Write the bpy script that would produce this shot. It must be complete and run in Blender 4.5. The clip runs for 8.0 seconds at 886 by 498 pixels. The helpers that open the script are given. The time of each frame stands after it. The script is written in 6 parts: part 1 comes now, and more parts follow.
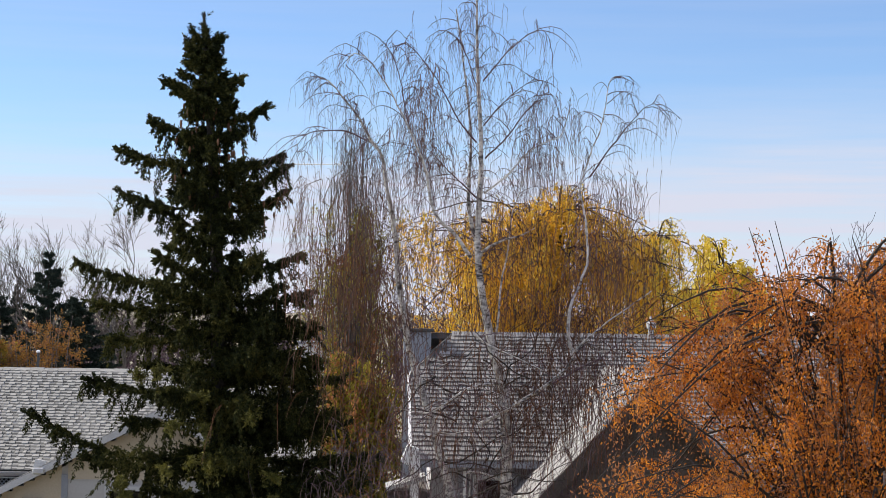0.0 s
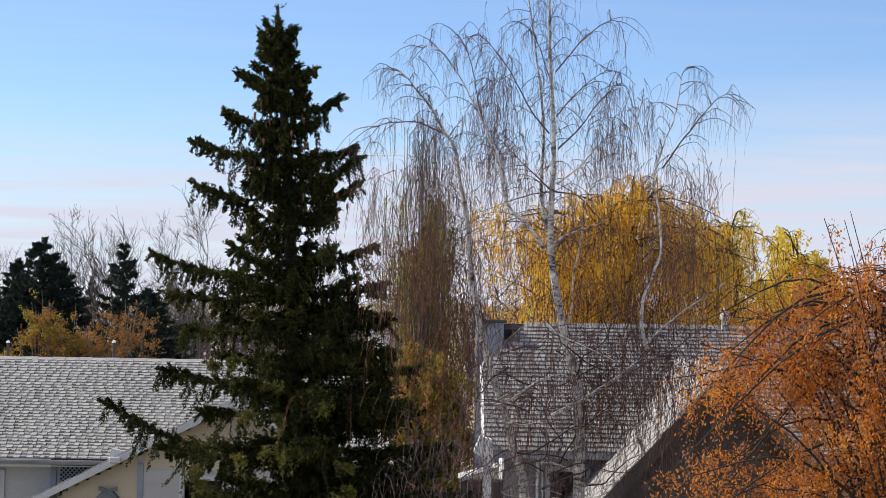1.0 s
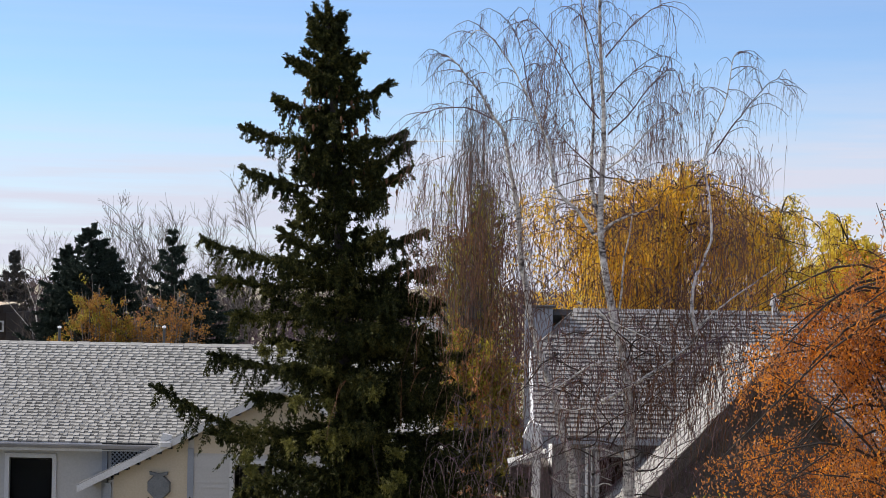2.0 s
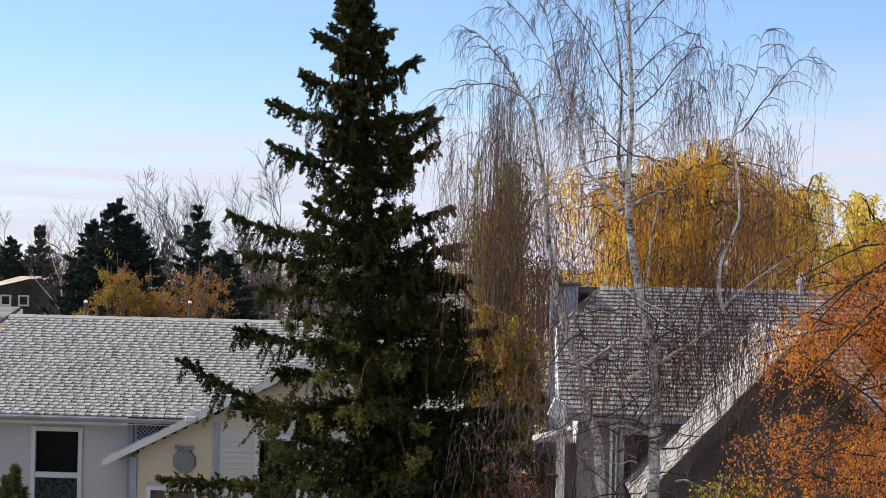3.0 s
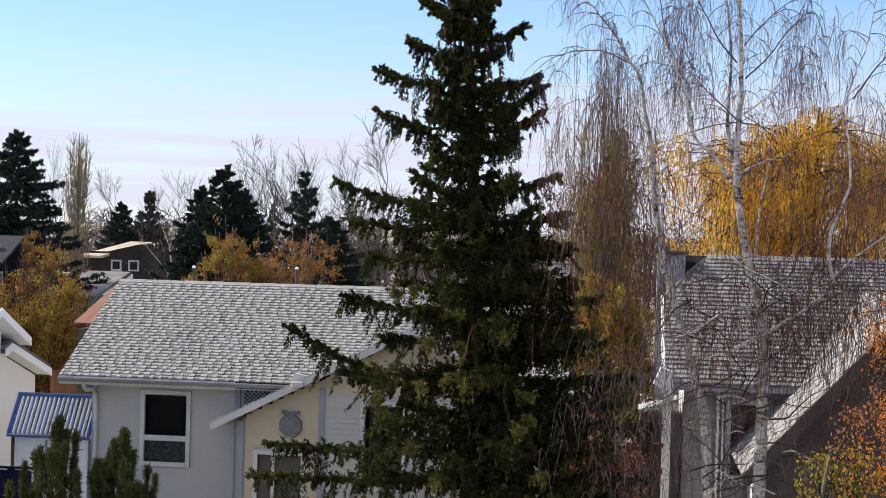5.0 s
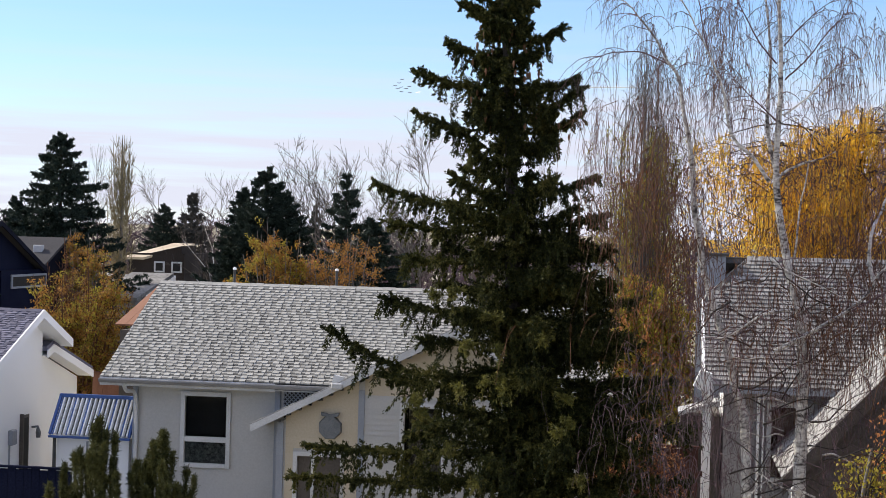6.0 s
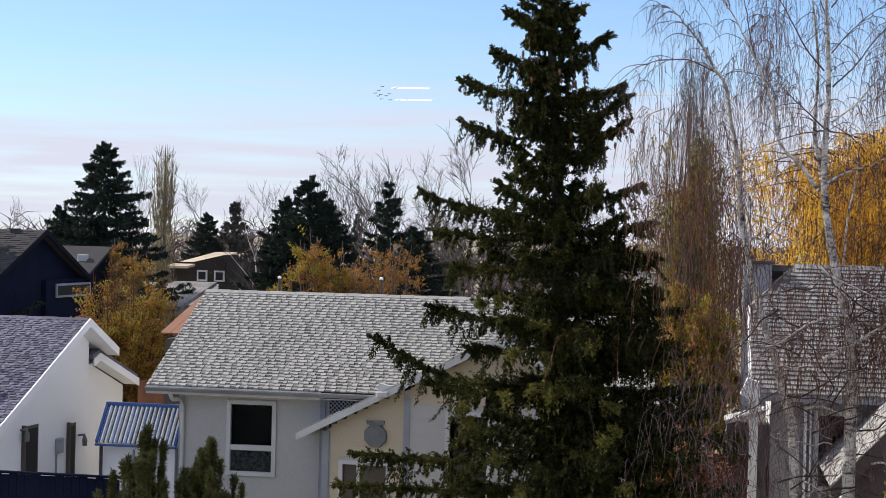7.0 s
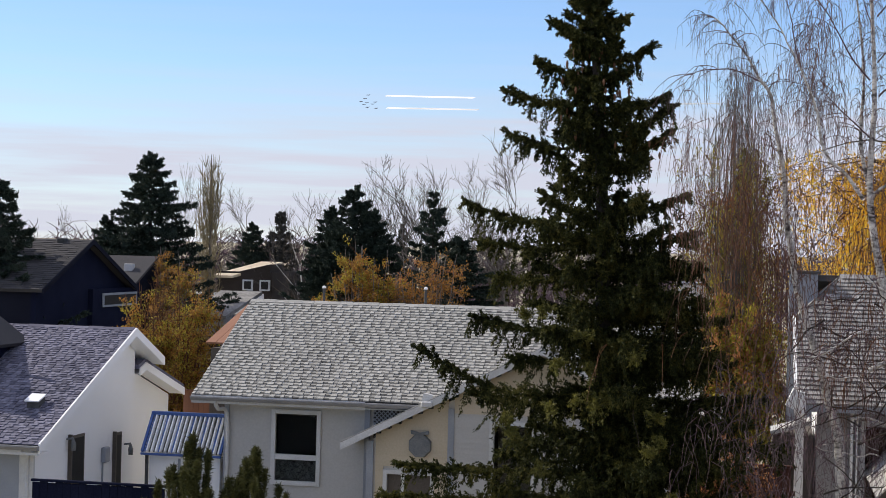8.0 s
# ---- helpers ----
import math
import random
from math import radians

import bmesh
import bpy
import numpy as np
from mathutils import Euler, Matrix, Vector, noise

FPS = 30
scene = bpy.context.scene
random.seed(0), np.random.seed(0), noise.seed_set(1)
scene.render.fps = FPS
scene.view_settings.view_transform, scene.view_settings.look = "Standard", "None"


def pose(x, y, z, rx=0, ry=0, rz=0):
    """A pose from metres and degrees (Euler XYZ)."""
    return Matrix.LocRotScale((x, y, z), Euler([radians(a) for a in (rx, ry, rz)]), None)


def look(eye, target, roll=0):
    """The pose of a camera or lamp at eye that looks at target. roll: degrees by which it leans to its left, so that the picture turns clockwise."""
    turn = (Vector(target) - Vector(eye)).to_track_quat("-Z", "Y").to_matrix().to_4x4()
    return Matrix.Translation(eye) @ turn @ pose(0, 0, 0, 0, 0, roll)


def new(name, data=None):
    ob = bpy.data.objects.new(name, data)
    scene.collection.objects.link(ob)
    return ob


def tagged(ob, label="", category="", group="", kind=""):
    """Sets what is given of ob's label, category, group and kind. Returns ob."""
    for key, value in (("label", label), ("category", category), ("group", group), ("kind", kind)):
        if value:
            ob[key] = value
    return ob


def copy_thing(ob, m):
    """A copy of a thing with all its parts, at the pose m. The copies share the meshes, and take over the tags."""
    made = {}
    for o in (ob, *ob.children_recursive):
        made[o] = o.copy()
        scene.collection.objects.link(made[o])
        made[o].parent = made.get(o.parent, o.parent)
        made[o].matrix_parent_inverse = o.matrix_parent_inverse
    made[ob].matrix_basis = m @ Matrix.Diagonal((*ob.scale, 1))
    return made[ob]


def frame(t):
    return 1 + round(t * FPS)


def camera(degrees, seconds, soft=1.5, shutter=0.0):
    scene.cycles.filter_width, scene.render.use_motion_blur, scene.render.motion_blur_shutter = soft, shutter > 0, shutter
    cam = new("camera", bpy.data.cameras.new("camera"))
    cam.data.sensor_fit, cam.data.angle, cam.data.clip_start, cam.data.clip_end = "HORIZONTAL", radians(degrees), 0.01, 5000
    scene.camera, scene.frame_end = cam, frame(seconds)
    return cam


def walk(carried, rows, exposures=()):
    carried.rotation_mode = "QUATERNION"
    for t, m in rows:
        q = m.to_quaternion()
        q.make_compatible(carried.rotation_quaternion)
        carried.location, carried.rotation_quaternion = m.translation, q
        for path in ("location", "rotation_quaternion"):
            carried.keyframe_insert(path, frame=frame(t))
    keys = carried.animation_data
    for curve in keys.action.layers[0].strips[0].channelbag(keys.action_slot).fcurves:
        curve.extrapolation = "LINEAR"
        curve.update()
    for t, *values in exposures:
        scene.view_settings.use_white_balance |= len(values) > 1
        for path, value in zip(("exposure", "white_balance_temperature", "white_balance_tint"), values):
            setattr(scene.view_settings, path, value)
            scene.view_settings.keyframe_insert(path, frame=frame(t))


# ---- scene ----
cam = camera(27.53, 8.0, soft=0.75)
EYE = 6.1
PATH = [
    (0.0, 0.179, -0.006, 0.029, -7.007, 2.018, 0.859),
    (0.5, 0.172, -0.028, 0.018, -5.943, 1.785, 0.856),
    (1.0, 0.156, -0.036, 0.025, -4.747, 1.704, 0.887),
    (1.5, 0.131, -0.034, 0.021, -3.930, 1.474, 0.910),
    (2.0, 0.105, -0.045, 0.027, -3.286, 1.221, 0.896),
    (2.2, 0.095, -0.043, 0.024, -2.982, 0.988, 0.96),
    (3.3, 0.040, -0.034, 0.004, -2.419, 0.386, 1.34),
    (3.5, 0.029, -0.032, 0.002, -2.258, 0.279, 1.395),
    (4.0, -0.011, -0.015, -0.002, -1.552, -0.070, 1.501),
    (4.5, 0.0, 0.0, 0.0, 0.0, -0.450, 1.550),
    (4.7, 0.020, 0.006, 0.002, 0.385, -0.610, 1.56),
    (5.8, 0.133, 0.042, 0.012, 1.753, -0.602, 1.545),
    (6.0, 0.135, 0.044, 0.013, 2.147, -0.602, 1.543),
    (6.5, 0.100, 0.040, 0.015, 2.920, -0.513, 1.470),
    (7.0, 0.039, 0.024, 0.011, 3.420, -0.369, 1.429),
    (7.5, 0.032, 0.025, 0.006, 3.679, -0.321, 1.532),
    (8.0, 0.058, 0.014, 0.025, 4.861, -0.111, 1.422),
]
walk(cam, [(t, pose(x, y, EYE + z, 90 + pitch, 0, yaw) @ pose(0, 0, 0, 0, 0, roll)) for t, x, y, z, yaw, pitch, roll in PATH],
     exposures=[(0.0, 0.0), (2.0, 0.0), (3.5, 0.14), (4.5, 0.14), (6.0, 0.14), (6.5, -0.02), (7.0, 0.02), (7.5, 0.0), (8.0, -0.1)])

# ---- world and sun ----
SUN_ELEVATION, SUN_AZIMUTH = 36.0, 66.0   # azimuth to the left of the way ahead
world = bpy.data.worlds.new("sky")
scene.world = world
world.use_nodes = True
wn, wl = world.node_tree.nodes, world.node_tree.links
sky = wn.new("ShaderNodeTexSky")
sky.sky_type, sky.sun_disc = "NISHITA", False
sky.sun_elevation, sky.sun_rotation = radians(SUN_ELEVATION), radians(-SUN_AZIMUTH)
sky.air_density, sky.dust_density, sky.ozone_density, sky.altitude = 1.0, 0.0, 3.0, 700
coord = wn.new("ShaderNodeTexCoord")


def wmath(op, a, b=None):
    n = wn.new("ShaderNodeMath")
    n.operation, n.use_clamp = op, False
    for i, v in enumerate((a, b)):
        if v is None:
            continue
        if isinstance(v, (int, float)):
            n.inputs[i].default_value = v
        else:
            wl.new(v, n.inputs[i])
    return n.outputs[0]


def wramp(value, stops):
    n = wn.new("ShaderNodeValToRGB")
    el = n.color_ramp.elements
    while len(el) < len(stops):
        el.new(0.5)
    for e, (p, c) in zip(el, stops):
        e.position, e.color = p, (c, c, c, 1)
    wl.new(value, n.inputs[0])
    return n.outputs[0]


def wnoise(scale, detail, rot=0.0):
    m = wn.new("ShaderNodeMapping")
    m.inputs["Scale"].default_value = scale
    m.inputs["Rotation"].default_value = (0, rot, 0)
    wl.new(coord.outputs["Generated"], m.inputs["Vector"])
    n = wn.new("ShaderNodeTexNoise")
    n.inputs["Scale"].default_value, n.inputs["Detail"].default_value, n.inputs["Roughness"].default_value = 1.0, detail, 0.55
    wl.new(m.outputs[0], n.inputs["Vector"])
    return n.outputs["Fac"]


split = wn.new("ShaderNodeSeparateXYZ")
wl.new(coord.outputs["Generated"], split.inputs[0])
# high thin cirrus: a veil that thickens towards the horizon, drawn out into streaks
# Cover above 0.20 is unseen, added overhead to brighten and whiten the shade.
veil = wramp(wmath("SUBTRACT", split.outputs["Z"], wmath("MULTIPLY", split.outputs["X"], 0.05)), [(0.0, 0.95), (0.04, 0.95), (0.058, 0.86), (0.085, 0.32), (0.118, 0.08), (0.20, 0.16), (0.36, 0.70), (1.0, 0.85)])
streak = wramp(wnoise((5.0, 5.0, 95.0), 5.0, 0.02), [(0.28, 0.45), (0.44, 0.80), (0.56, 1.12), (0.76, 1.7)])
fine = wramp(wnoise((3.0, 3.0, 150.0), 5.0, 0.03), [(0.36, 0.88), (0.66, 1.05)])
cover = wmath("MINIMUM", wmath("MULTIPLY", wmath("MULTIPLY", veil, streak), fine), 0.95)
mix = wn.new("ShaderNodeMix")
mix.data_type = "RGBA"
wl.new(cover, mix.inputs["Factor"])
deep = wn.new("ShaderNodeMix")
deep.data_type, deep.blend_type = "RGBA", "MULTIPLY"
deep.inputs["Factor"].default_value = 1.0
deep.inputs["B"].default_value = (0.865, 0.98, 1.19, 1)
wl.new(sky.outputs[0], deep.inputs["A"])
wl.new(deep.outputs["Result"], mix.inputs["A"])
mix.inputs["B"].default_value = (5.45, 5.55, 6.5, 1)
SKY = 0.132
wn["Background"].inputs["Strength"].default_value = SKY
wl.new(mix.outputs["Result"], wn["Background"].inputs["Color"])

sun = new("sun", bpy.data.lights.new("sun", "SUN"))
sun.data.energy, sun.data.angle, sun.data.color = 4.8, radians(0.53), (1.0, 0.91, 0.78)
se, sa = radians(SUN_ELEVATION), radians(SUN_AZIMUTH)
sun.matrix_world = look((-math.sin(sa) * math.cos(se) * 60, math.cos(sa) * math.cos(se) * 60, math.sin(se) * 60), (0, 0, 0))


# ---- materials ----
def mat(name, a, b, rough=0.8, scale=4.0, fine=40.0, bump=0.15, metal=0.0, random_by="", spread=0.0, spec=0.5, c=None, through_light=0.0, detail_size=0.01, stretch=(1, 1, 1)):
    """Two base colours mixed by noise at two scales, with relief; random_by: 'object' or 'island' shifts each piece."""
    m = bpy.data.materials.new(name)
    m.use_nodes = True
    n, l = m.node_tree.nodes, m.node_tree.links
    p = n["Principled BSDF"]
    p.inputs["Roughness"].default_value, p.inputs["Metallic"].default_value = rough, metal
    p.inputs["Specular IOR Level"].default_value = spec
    tc = n.new("ShaderNodeTexCoord")
    mp = n.new("ShaderNodeMapping")
    mp.inputs["Scale"].default_value = stretch
    l.new(tc.outputs["Object"], mp.inputs[0])
    n1, n2 = n.new("ShaderNodeTexNoise"), n.new("ShaderNodeTexNoise")
    for q, s, d in ((n1, scale, 4.0), (n2, fine, 3.0)):
        q.inputs["Scale"].default_value, q.inputs["Detail"].default_value = s, d
        l.new(mp.outputs[0], q.inputs["Vector"])
    add = n.new("ShaderNodeMath")
    add.operation = "ADD"
    l.new(n1.outputs["Fac"], add.inputs[0]), l.new(n2.outputs["Fac"], add.inputs[1])
    ramp = n.new("ShaderNodeMapRange")
    ramp.inputs["From Min"].default_value, ramp.inputs["From Max"].default_value = 0.72, 1.28
    l.new(add.outputs[0], ramp.inputs["Value"])
    fac = ramp.outputs[0]
    if random_by:
        src = n.new("ShaderNodeObjectInfo").outputs["Random"] if random_by == "object" else n.new("ShaderNodeNewGeometry").outputs["Random Per Island"]
        blend = n.new("ShaderNodeMix")
        blend.inputs["Factor"].default_value = spread
        l.new(fac, blend.inputs["A"]), l.new(src, blend.inputs["B"])
        fac = blend.outputs["Result"]
    cr = n.new("ShaderNodeValToRGB")
    cr.color_ramp.elements[0].position, cr.color_ramp.elements[1].position = 0.08, 0.92
    cr.color_ramp.elements[0].color, cr.color_ramp.elements[1].color = (*a, 1), (*b, 1)
    if c:
        e = cr.color_ramp.elements.new(0.5)
        e.color = (*c, 1)
    l.new(fac, cr.inputs[0])
    l.new(cr.outputs[0], p.inputs["Base Color"])
    if bump:
        bp = n.new("ShaderNodeBump")
        bp.inputs["Strength"].default_value, bp.inputs["Distance"].default_value = bump, detail_size
        l.new(n2.outputs["Fac"], bp.inputs["Height"])
        l.new(bp.outputs[0], p.inputs["Normal"])
    if through_light:
        tr = n.new("ShaderNodeBsdfTranslucent")
        l.new(cr.outputs[0], tr.inputs["Color"])
        ms = n.new("ShaderNodeMixShader")
        ms.inputs[0].default_value = through_light
        l.new(p.outputs[0], ms.inputs[1]), l.new(tr.outputs[0], ms.inputs[2])
        l.new(ms.outputs[0], n["Material Output"].inputs["Surface"])
    return m


def glass(name):
    m = bpy.data.materials.new(name)
    m.use_nodes = True
    p = m.node_tree.nodes["Principled BSDF"]
    p.inputs["Base Color"].default_value = (0.75, 0.8, 0.8, 1)
    p.inputs["Roughness"].default_value, p.inputs["Transmission Weight"].default_value, p.inputs["IOR"].default_value = 0.02, 1.0, 1.25
    return m


M_SHINGLE = mat("asphalt_shingle_grey", (0.31, 0.305, 0.288), (0.43, 0.422, 0.40), 0.9, 0.6, 60, 0.3, random_by="island", spread=0.6, spec=0.15)
M_SHINGLE_PIECE = mat("asphalt_shingle_grey_piece", (0.31, 0.305, 0.288), (0.43, 0.422, 0.40), 0.9, 0.6, 60, 0.3, random_by="object", spread=0.6, spec=0.15)
# Dark copy of the shingle grey, for shade lines under raised tabs.
M_SHINGLE_SHADE = mat("shingle_shade_tab", (0.06, 0.06, 0.06), (0.19, 0.188, 0.182), 0.9, 0.6, 60, 0.3, random_by="island", spread=0.75, spec=0.15)
M_SHINGLE_OLD = mat("weathered_shingle", (0.15, 0.145, 0.14), (0.37, 0.36, 0.35), 0.9, 0.8, 50, 0.5, random_by="island", spread=0.5, c=(0.25, 0.242, 0.236), spec=0.15)
M_SHINGLE_PURPLE = mat("purple_grey_shingle", (0.075, 0.074, 0.105), (0.23, 0.225, 0.29), 0.85, 0.8, 60, 0.4, random_by="island", spread=0.7, spec=0.15)
M_DECK = mat("roof_felt", (0.05, 0.05, 0.05), (0.09, 0.09, 0.09), 0.9)
M_DARKROOF = mat("charcoal_roof", (0.045, 0.044, 0.047), (0.085, 0.083, 0.088), 0.95, 0.5, 25, 0.4, random_by="island", spread=0.4, spec=0.1)
M_SIDING = mat("cream_siding", (0.42, 0.41, 0.395), (0.50, 0.49, 0.47), 0.6, 0.7, 30, 0.08, random_by="object", spread=0.25)
M_BEIGE = mat("beige_siding", (0.46, 0.39, 0.28), (0.55, 0.47, 0.35), 0.6, 0.7, 30, 0.08, random_by="object", spread=0.25)
M_WHITE = mat("white_stucco", (0.88, 0.88, 0.89), (0.93, 0.93, 0.94), 0.85, 0.5, 60, 0.25)
M_TRIM = mat("white_trim_paint", (0.48, 0.48, 0.48), (0.60, 0.60, 0.60), 0.5, 2, 40, 0.05)
M_GREYTRIM = mat("grey_blue_trim_paint", (0.24, 0.26, 0.30), (0.31, 0.33, 0.37), 0.5, 2, 40, 0.05)
M_NAVY = mat("dark_navy_siding", (0.006, 0.008, 0.022), (0.013, 0.016, 0.036), 0.9, 0.8, 30, 0.15, spec=0.05)
M_CHARWALL = mat("charcoal_siding", (0.008, 0.009, 0.017), (0.017, 0.019, 0.031), 0.9, 0.8, 30, 0.15, spec=0.05)
M_GREYWALL = mat("grey_siding", (0.25, 0.24, 0.245), (0.37, 0.36, 0.365), 0.7, 0.8, 30, 0.15)
M_BROWNWALL = mat("brown_siding", (0.06, 0.05, 0.042), (0.11, 0.09, 0.075), 0.7, 0.8, 30, 0.15)
M_UMBER = mat("umber_siding", (0.028, 0.023, 0.02), (0.055, 0.045, 0.04), 0.8, 0.8, 30, 0.15, spec=0.1)
M_REDWOOD = mat("red_brown_board", (0.20, 0.085, 0.045), (0.30, 0.14, 0.08), 0.8, 2, 30, 0.3, random_by="object", spread=0.4)
M_REDFENCE = mat("dark_red_fence_board", (0.045, 0.017, 0.012), (0.10, 0.036, 0.024), 0.85, 2, 30, 0.3, random_by="object", spread=0.4)
M_TAN = mat("tan_roofing", (0.52, 0.43, 0.31), (0.66, 0.56, 0.43), 0.8, 1, 20, 0.3)
M_GRAVEL = mat("pale_gravel_roof", (0.17, 0.165, 0.16), (0.34, 0.33, 0.32), 0.95, 0.9, 9, 0.6, spec=0.1)
M_METAL = mat("galvanised_roof", (0.88, 0.89, 0.90), (0.95, 0.95, 0.96), 0.3, 2, 40, 0.06, metal=0.1)
M_BLUETRIM = mat("blue_metal_trim", (0.03, 0.08, 0.28), (0.05, 0.12, 0.36), 0.4, 2, 40, 0.05)
# Black that stands for unlit depth behind windows and lattice.
M_BLACK = mat("black_as_shade", (0.012, 0.011, 0.01), (0.02, 0.018, 0.016), 0.9)
M_GLASS = glass("window_glass")
M_PANE_SPECKLE = mat("speckled_pane_reflection", (0.006, 0.006, 0.006), (0.17, 0.165, 0.155), 0.9, 14, 40, 0)
M_WREATH = mat("dark_grey_metal", (0.10, 0.11, 0.12), (0.17, 0.18, 0.19), 0.6)
M_GROUND = mat("autumn_grass", (0.24, 0.21, 0.13), (0.42, 0.38, 0.27), 0.95, 0.12, 6, 0.5, c=(0.33, 0.29, 0.19))
M_BARK = mat("dark_bark", (0.02, 0.016, 0.013), (0.055, 0.044, 0.036), 0.9, 6, 40, 0.6)
M_GREYBARK = mat("grey_bark", (0.12, 0.105, 0.095), (0.22, 0.195, 0.18), 0.9, 6, 40, 0.5)
M_BIRCHBARK = mat("white_birch_bark", (0.05, 0.043, 0.04), (0.78, 0.75, 0.70), 0.8, 2.2, 14, 0.5, c=(0.50, 0.47, 0.44), stretch=(1, 1, 2.2))
M_TWIG = mat("purple_brown_twig", (0.04, 0.028, 0.036), (0.15, 0.088, 0.105), 0.8, 3, 20, 0, random_by="island", spread=0.7)
M_TWIGRED = mat("russet_twig", (0.035, 0.014, 0.007), (0.15, 0.058, 0.022), 0.8, 3, 20, 0, random_by="island", spread=0.7)
M_TWIGGREY = mat("grey_twig", (0.03, 0.026, 0.024), (0.105, 0.088, 0.078), 0.8, 3, 20, 0, random_by="island", spread=0.7)
M_TWIGTAN = mat("tan_grey_twig", (0.06, 0.05, 0.042), (0.17, 0.14, 0.115), 0.8, 3, 20, 0, random_by="island", spread=0.7)
M_TWIGTAWNY = mat("tawny_twig", (0.19, 0.155, 0.085), (0.36, 0.295, 0.165), 0.8, 3, 20, 0, random_by="island", spread=0.7)
M_NEEDLE = mat("spruce_needles", (0.009, 0.012, 0.006), (0.15, 0.138, 0.04), 0.65, 1.1, 14, 0, random_by="island", spread=0.35, c=(0.032, 0.039, 0.012), through_light=0.22, spec=0.1)
M_NEEDLE_SUNLIT = mat("sunlit_spruce_needles", (0.02, 0.026, 0.008), (0.24, 0.225, 0.05), 0.6, 3.0, 14, 0, random_by="island", spread=0.5, through_light=0.25, spec=0.25)
M_NEEDLE_FAR = mat("far_spruce_needles", (0.012, 0.024, 0.019), (0.045, 0.065, 0.045), 0.7, 0.7, 6, 0, random_by="island", spread=0.5, through_light=0.1, spec=0.3)
M_NEEDLE_GREY = mat("dull_spruce_needles", (0.045, 0.045, 0.042), (0.10, 0.095, 0.085), 0.7, 0.7, 6, 0, random_by="island", spread=0.5, through_light=0.1, spec=0.3)
M_PINE = mat("pine_needles", (0.010, 0.015, 0.006), (0.13, 0.13, 0.04), 0.6, 2, 14, 0, random_by="island", spread=0.5, through_light=0.2, spec=0.2)
M_CONE = mat("brown_cones", (0.08, 0.035, 0.015), (0.17, 0.08, 0.035), 0.8, 5, 30, 0, random_by="island", spread=0.6)
M_YELLOW = mat("yellow_willow_leaves", (0.52, 0.27, 0.02), (0.93, 0.68, 0.09), 0.6, 0.45, 3, 0, random_by="island", spread=0.5, c=(0.82, 0.48, 0.035), through_light=0.6, spec=0.3)
M_LEMON = mat("lemon_leaves", (0.60, 0.44, 0.045), (0.95, 0.76, 0.13), 0.6, 0.5, 4, 0, random_by="island", spread=0.5, through_light=0.6, spec=0.3)
M_ORANGE = mat("orange_birch_leaves", (0.32, 0.10, 0.026), (0.92, 0.42, 0.06), 0.6, 0.9, 6, 0, random_by="island", spread=0.5, c=(0.72, 0.26, 0.035), through_light=0.58, spec=0.3)
M_OLIVE = mat("olive_leaves", (0.20, 0.17, 0.02), (0.52, 0.43, 0.07), 0.6, 0.9, 6, 0, random_by="island", spread=0.5, through_light=0.5, spec=0.3)
M_OCHRE = mat("ochre_leaves", (0.22, 0.10, 0.025), (0.52, 0.28, 0.06), 0.6, 0.5, 5, 0, random_by="island", spread=0.5, through_light=0.45, spec=0.3)
M_RUSSET = mat("russet_leaves", (0.30, 0.12, 0.05), (0.58, 0.27, 0.10), 0.6, 0.9, 6, 0, random_by="island", spread=0.5, through_light=0.5, spec=0.3)
M_RUSSET_DARK = mat("dark_russet_leaves", (0.12, 0.042, 0.012), (0.34, 0.14, 0.045), 0.7, 0.9, 6, 0, random_by="island", spread=0.5, through_light=0.35, spec=0.2)
M_OLIVE_DARK = mat("dark_olive_leaves", (0.07, 0.07, 0.012), (0.46, 0.38, 0.05), 0.7, 0.7, 6, 0, random_by="island", spread=0.45, through_light=0.4, spec=0.2)
M_SMOKE = mat("white_smoke", (0.93, 0.93, 0.94), (0.96, 0.96, 0.96), 1.0, 0.1, 1.0, 0, through_light=0.4)
M_JET = mat("jet_paint", (0.10, 0.09, 0.10), (0.16, 0.15, 0.16), 0.5, 0.2, 2, 0)


# ---- mesh helpers ----
def tri_mesh(name, verts, faces):
    me = bpy.data.meshes.new(name)
    verts, faces = np.asarray(verts, np.float32), np.asarray(faces, np.int32)
    k = faces.shape[1]
    me.vertices.add(len(verts)), me.loops.add(faces.size), me.polygons.add(len(faces))
    me.vertices.foreach_set("co", verts.ravel())
    me.loops.foreach_set("vertex_index", faces.ravel())
    me.polygons.foreach_set("loop_start", np.arange(0, faces.size, k, dtype=np.int32))
    me.update(calc_edges=True)
    me.shade_flat()
    return me


def part(name, mesh, material, parent, label="", smooth=False):
    """Links a bmesh, or a mesh, as one object under a thing or a part."""
    if isinstance(mesh, bmesh.types.BMesh):
        bm, mesh = mesh, bpy.data.meshes.new(name)
        bmesh.ops.recalc_face_normals(bm, faces=bm.faces)
        bm.to_mesh(mesh)
        bm.free()
    if material and not mesh.materials:
        mesh.materials.append(material)
    if smooth:
        mesh.shade_smooth()
    ob = new(name, mesh)
    ob.parent = parent
    if label:
        ob["label"] = label
    return ob


def empty(name, m, label, category, group="", kind=""):
    ob = new(name)
    ob.matrix_basis = m
    return tagged(ob, label, category, group, kind)


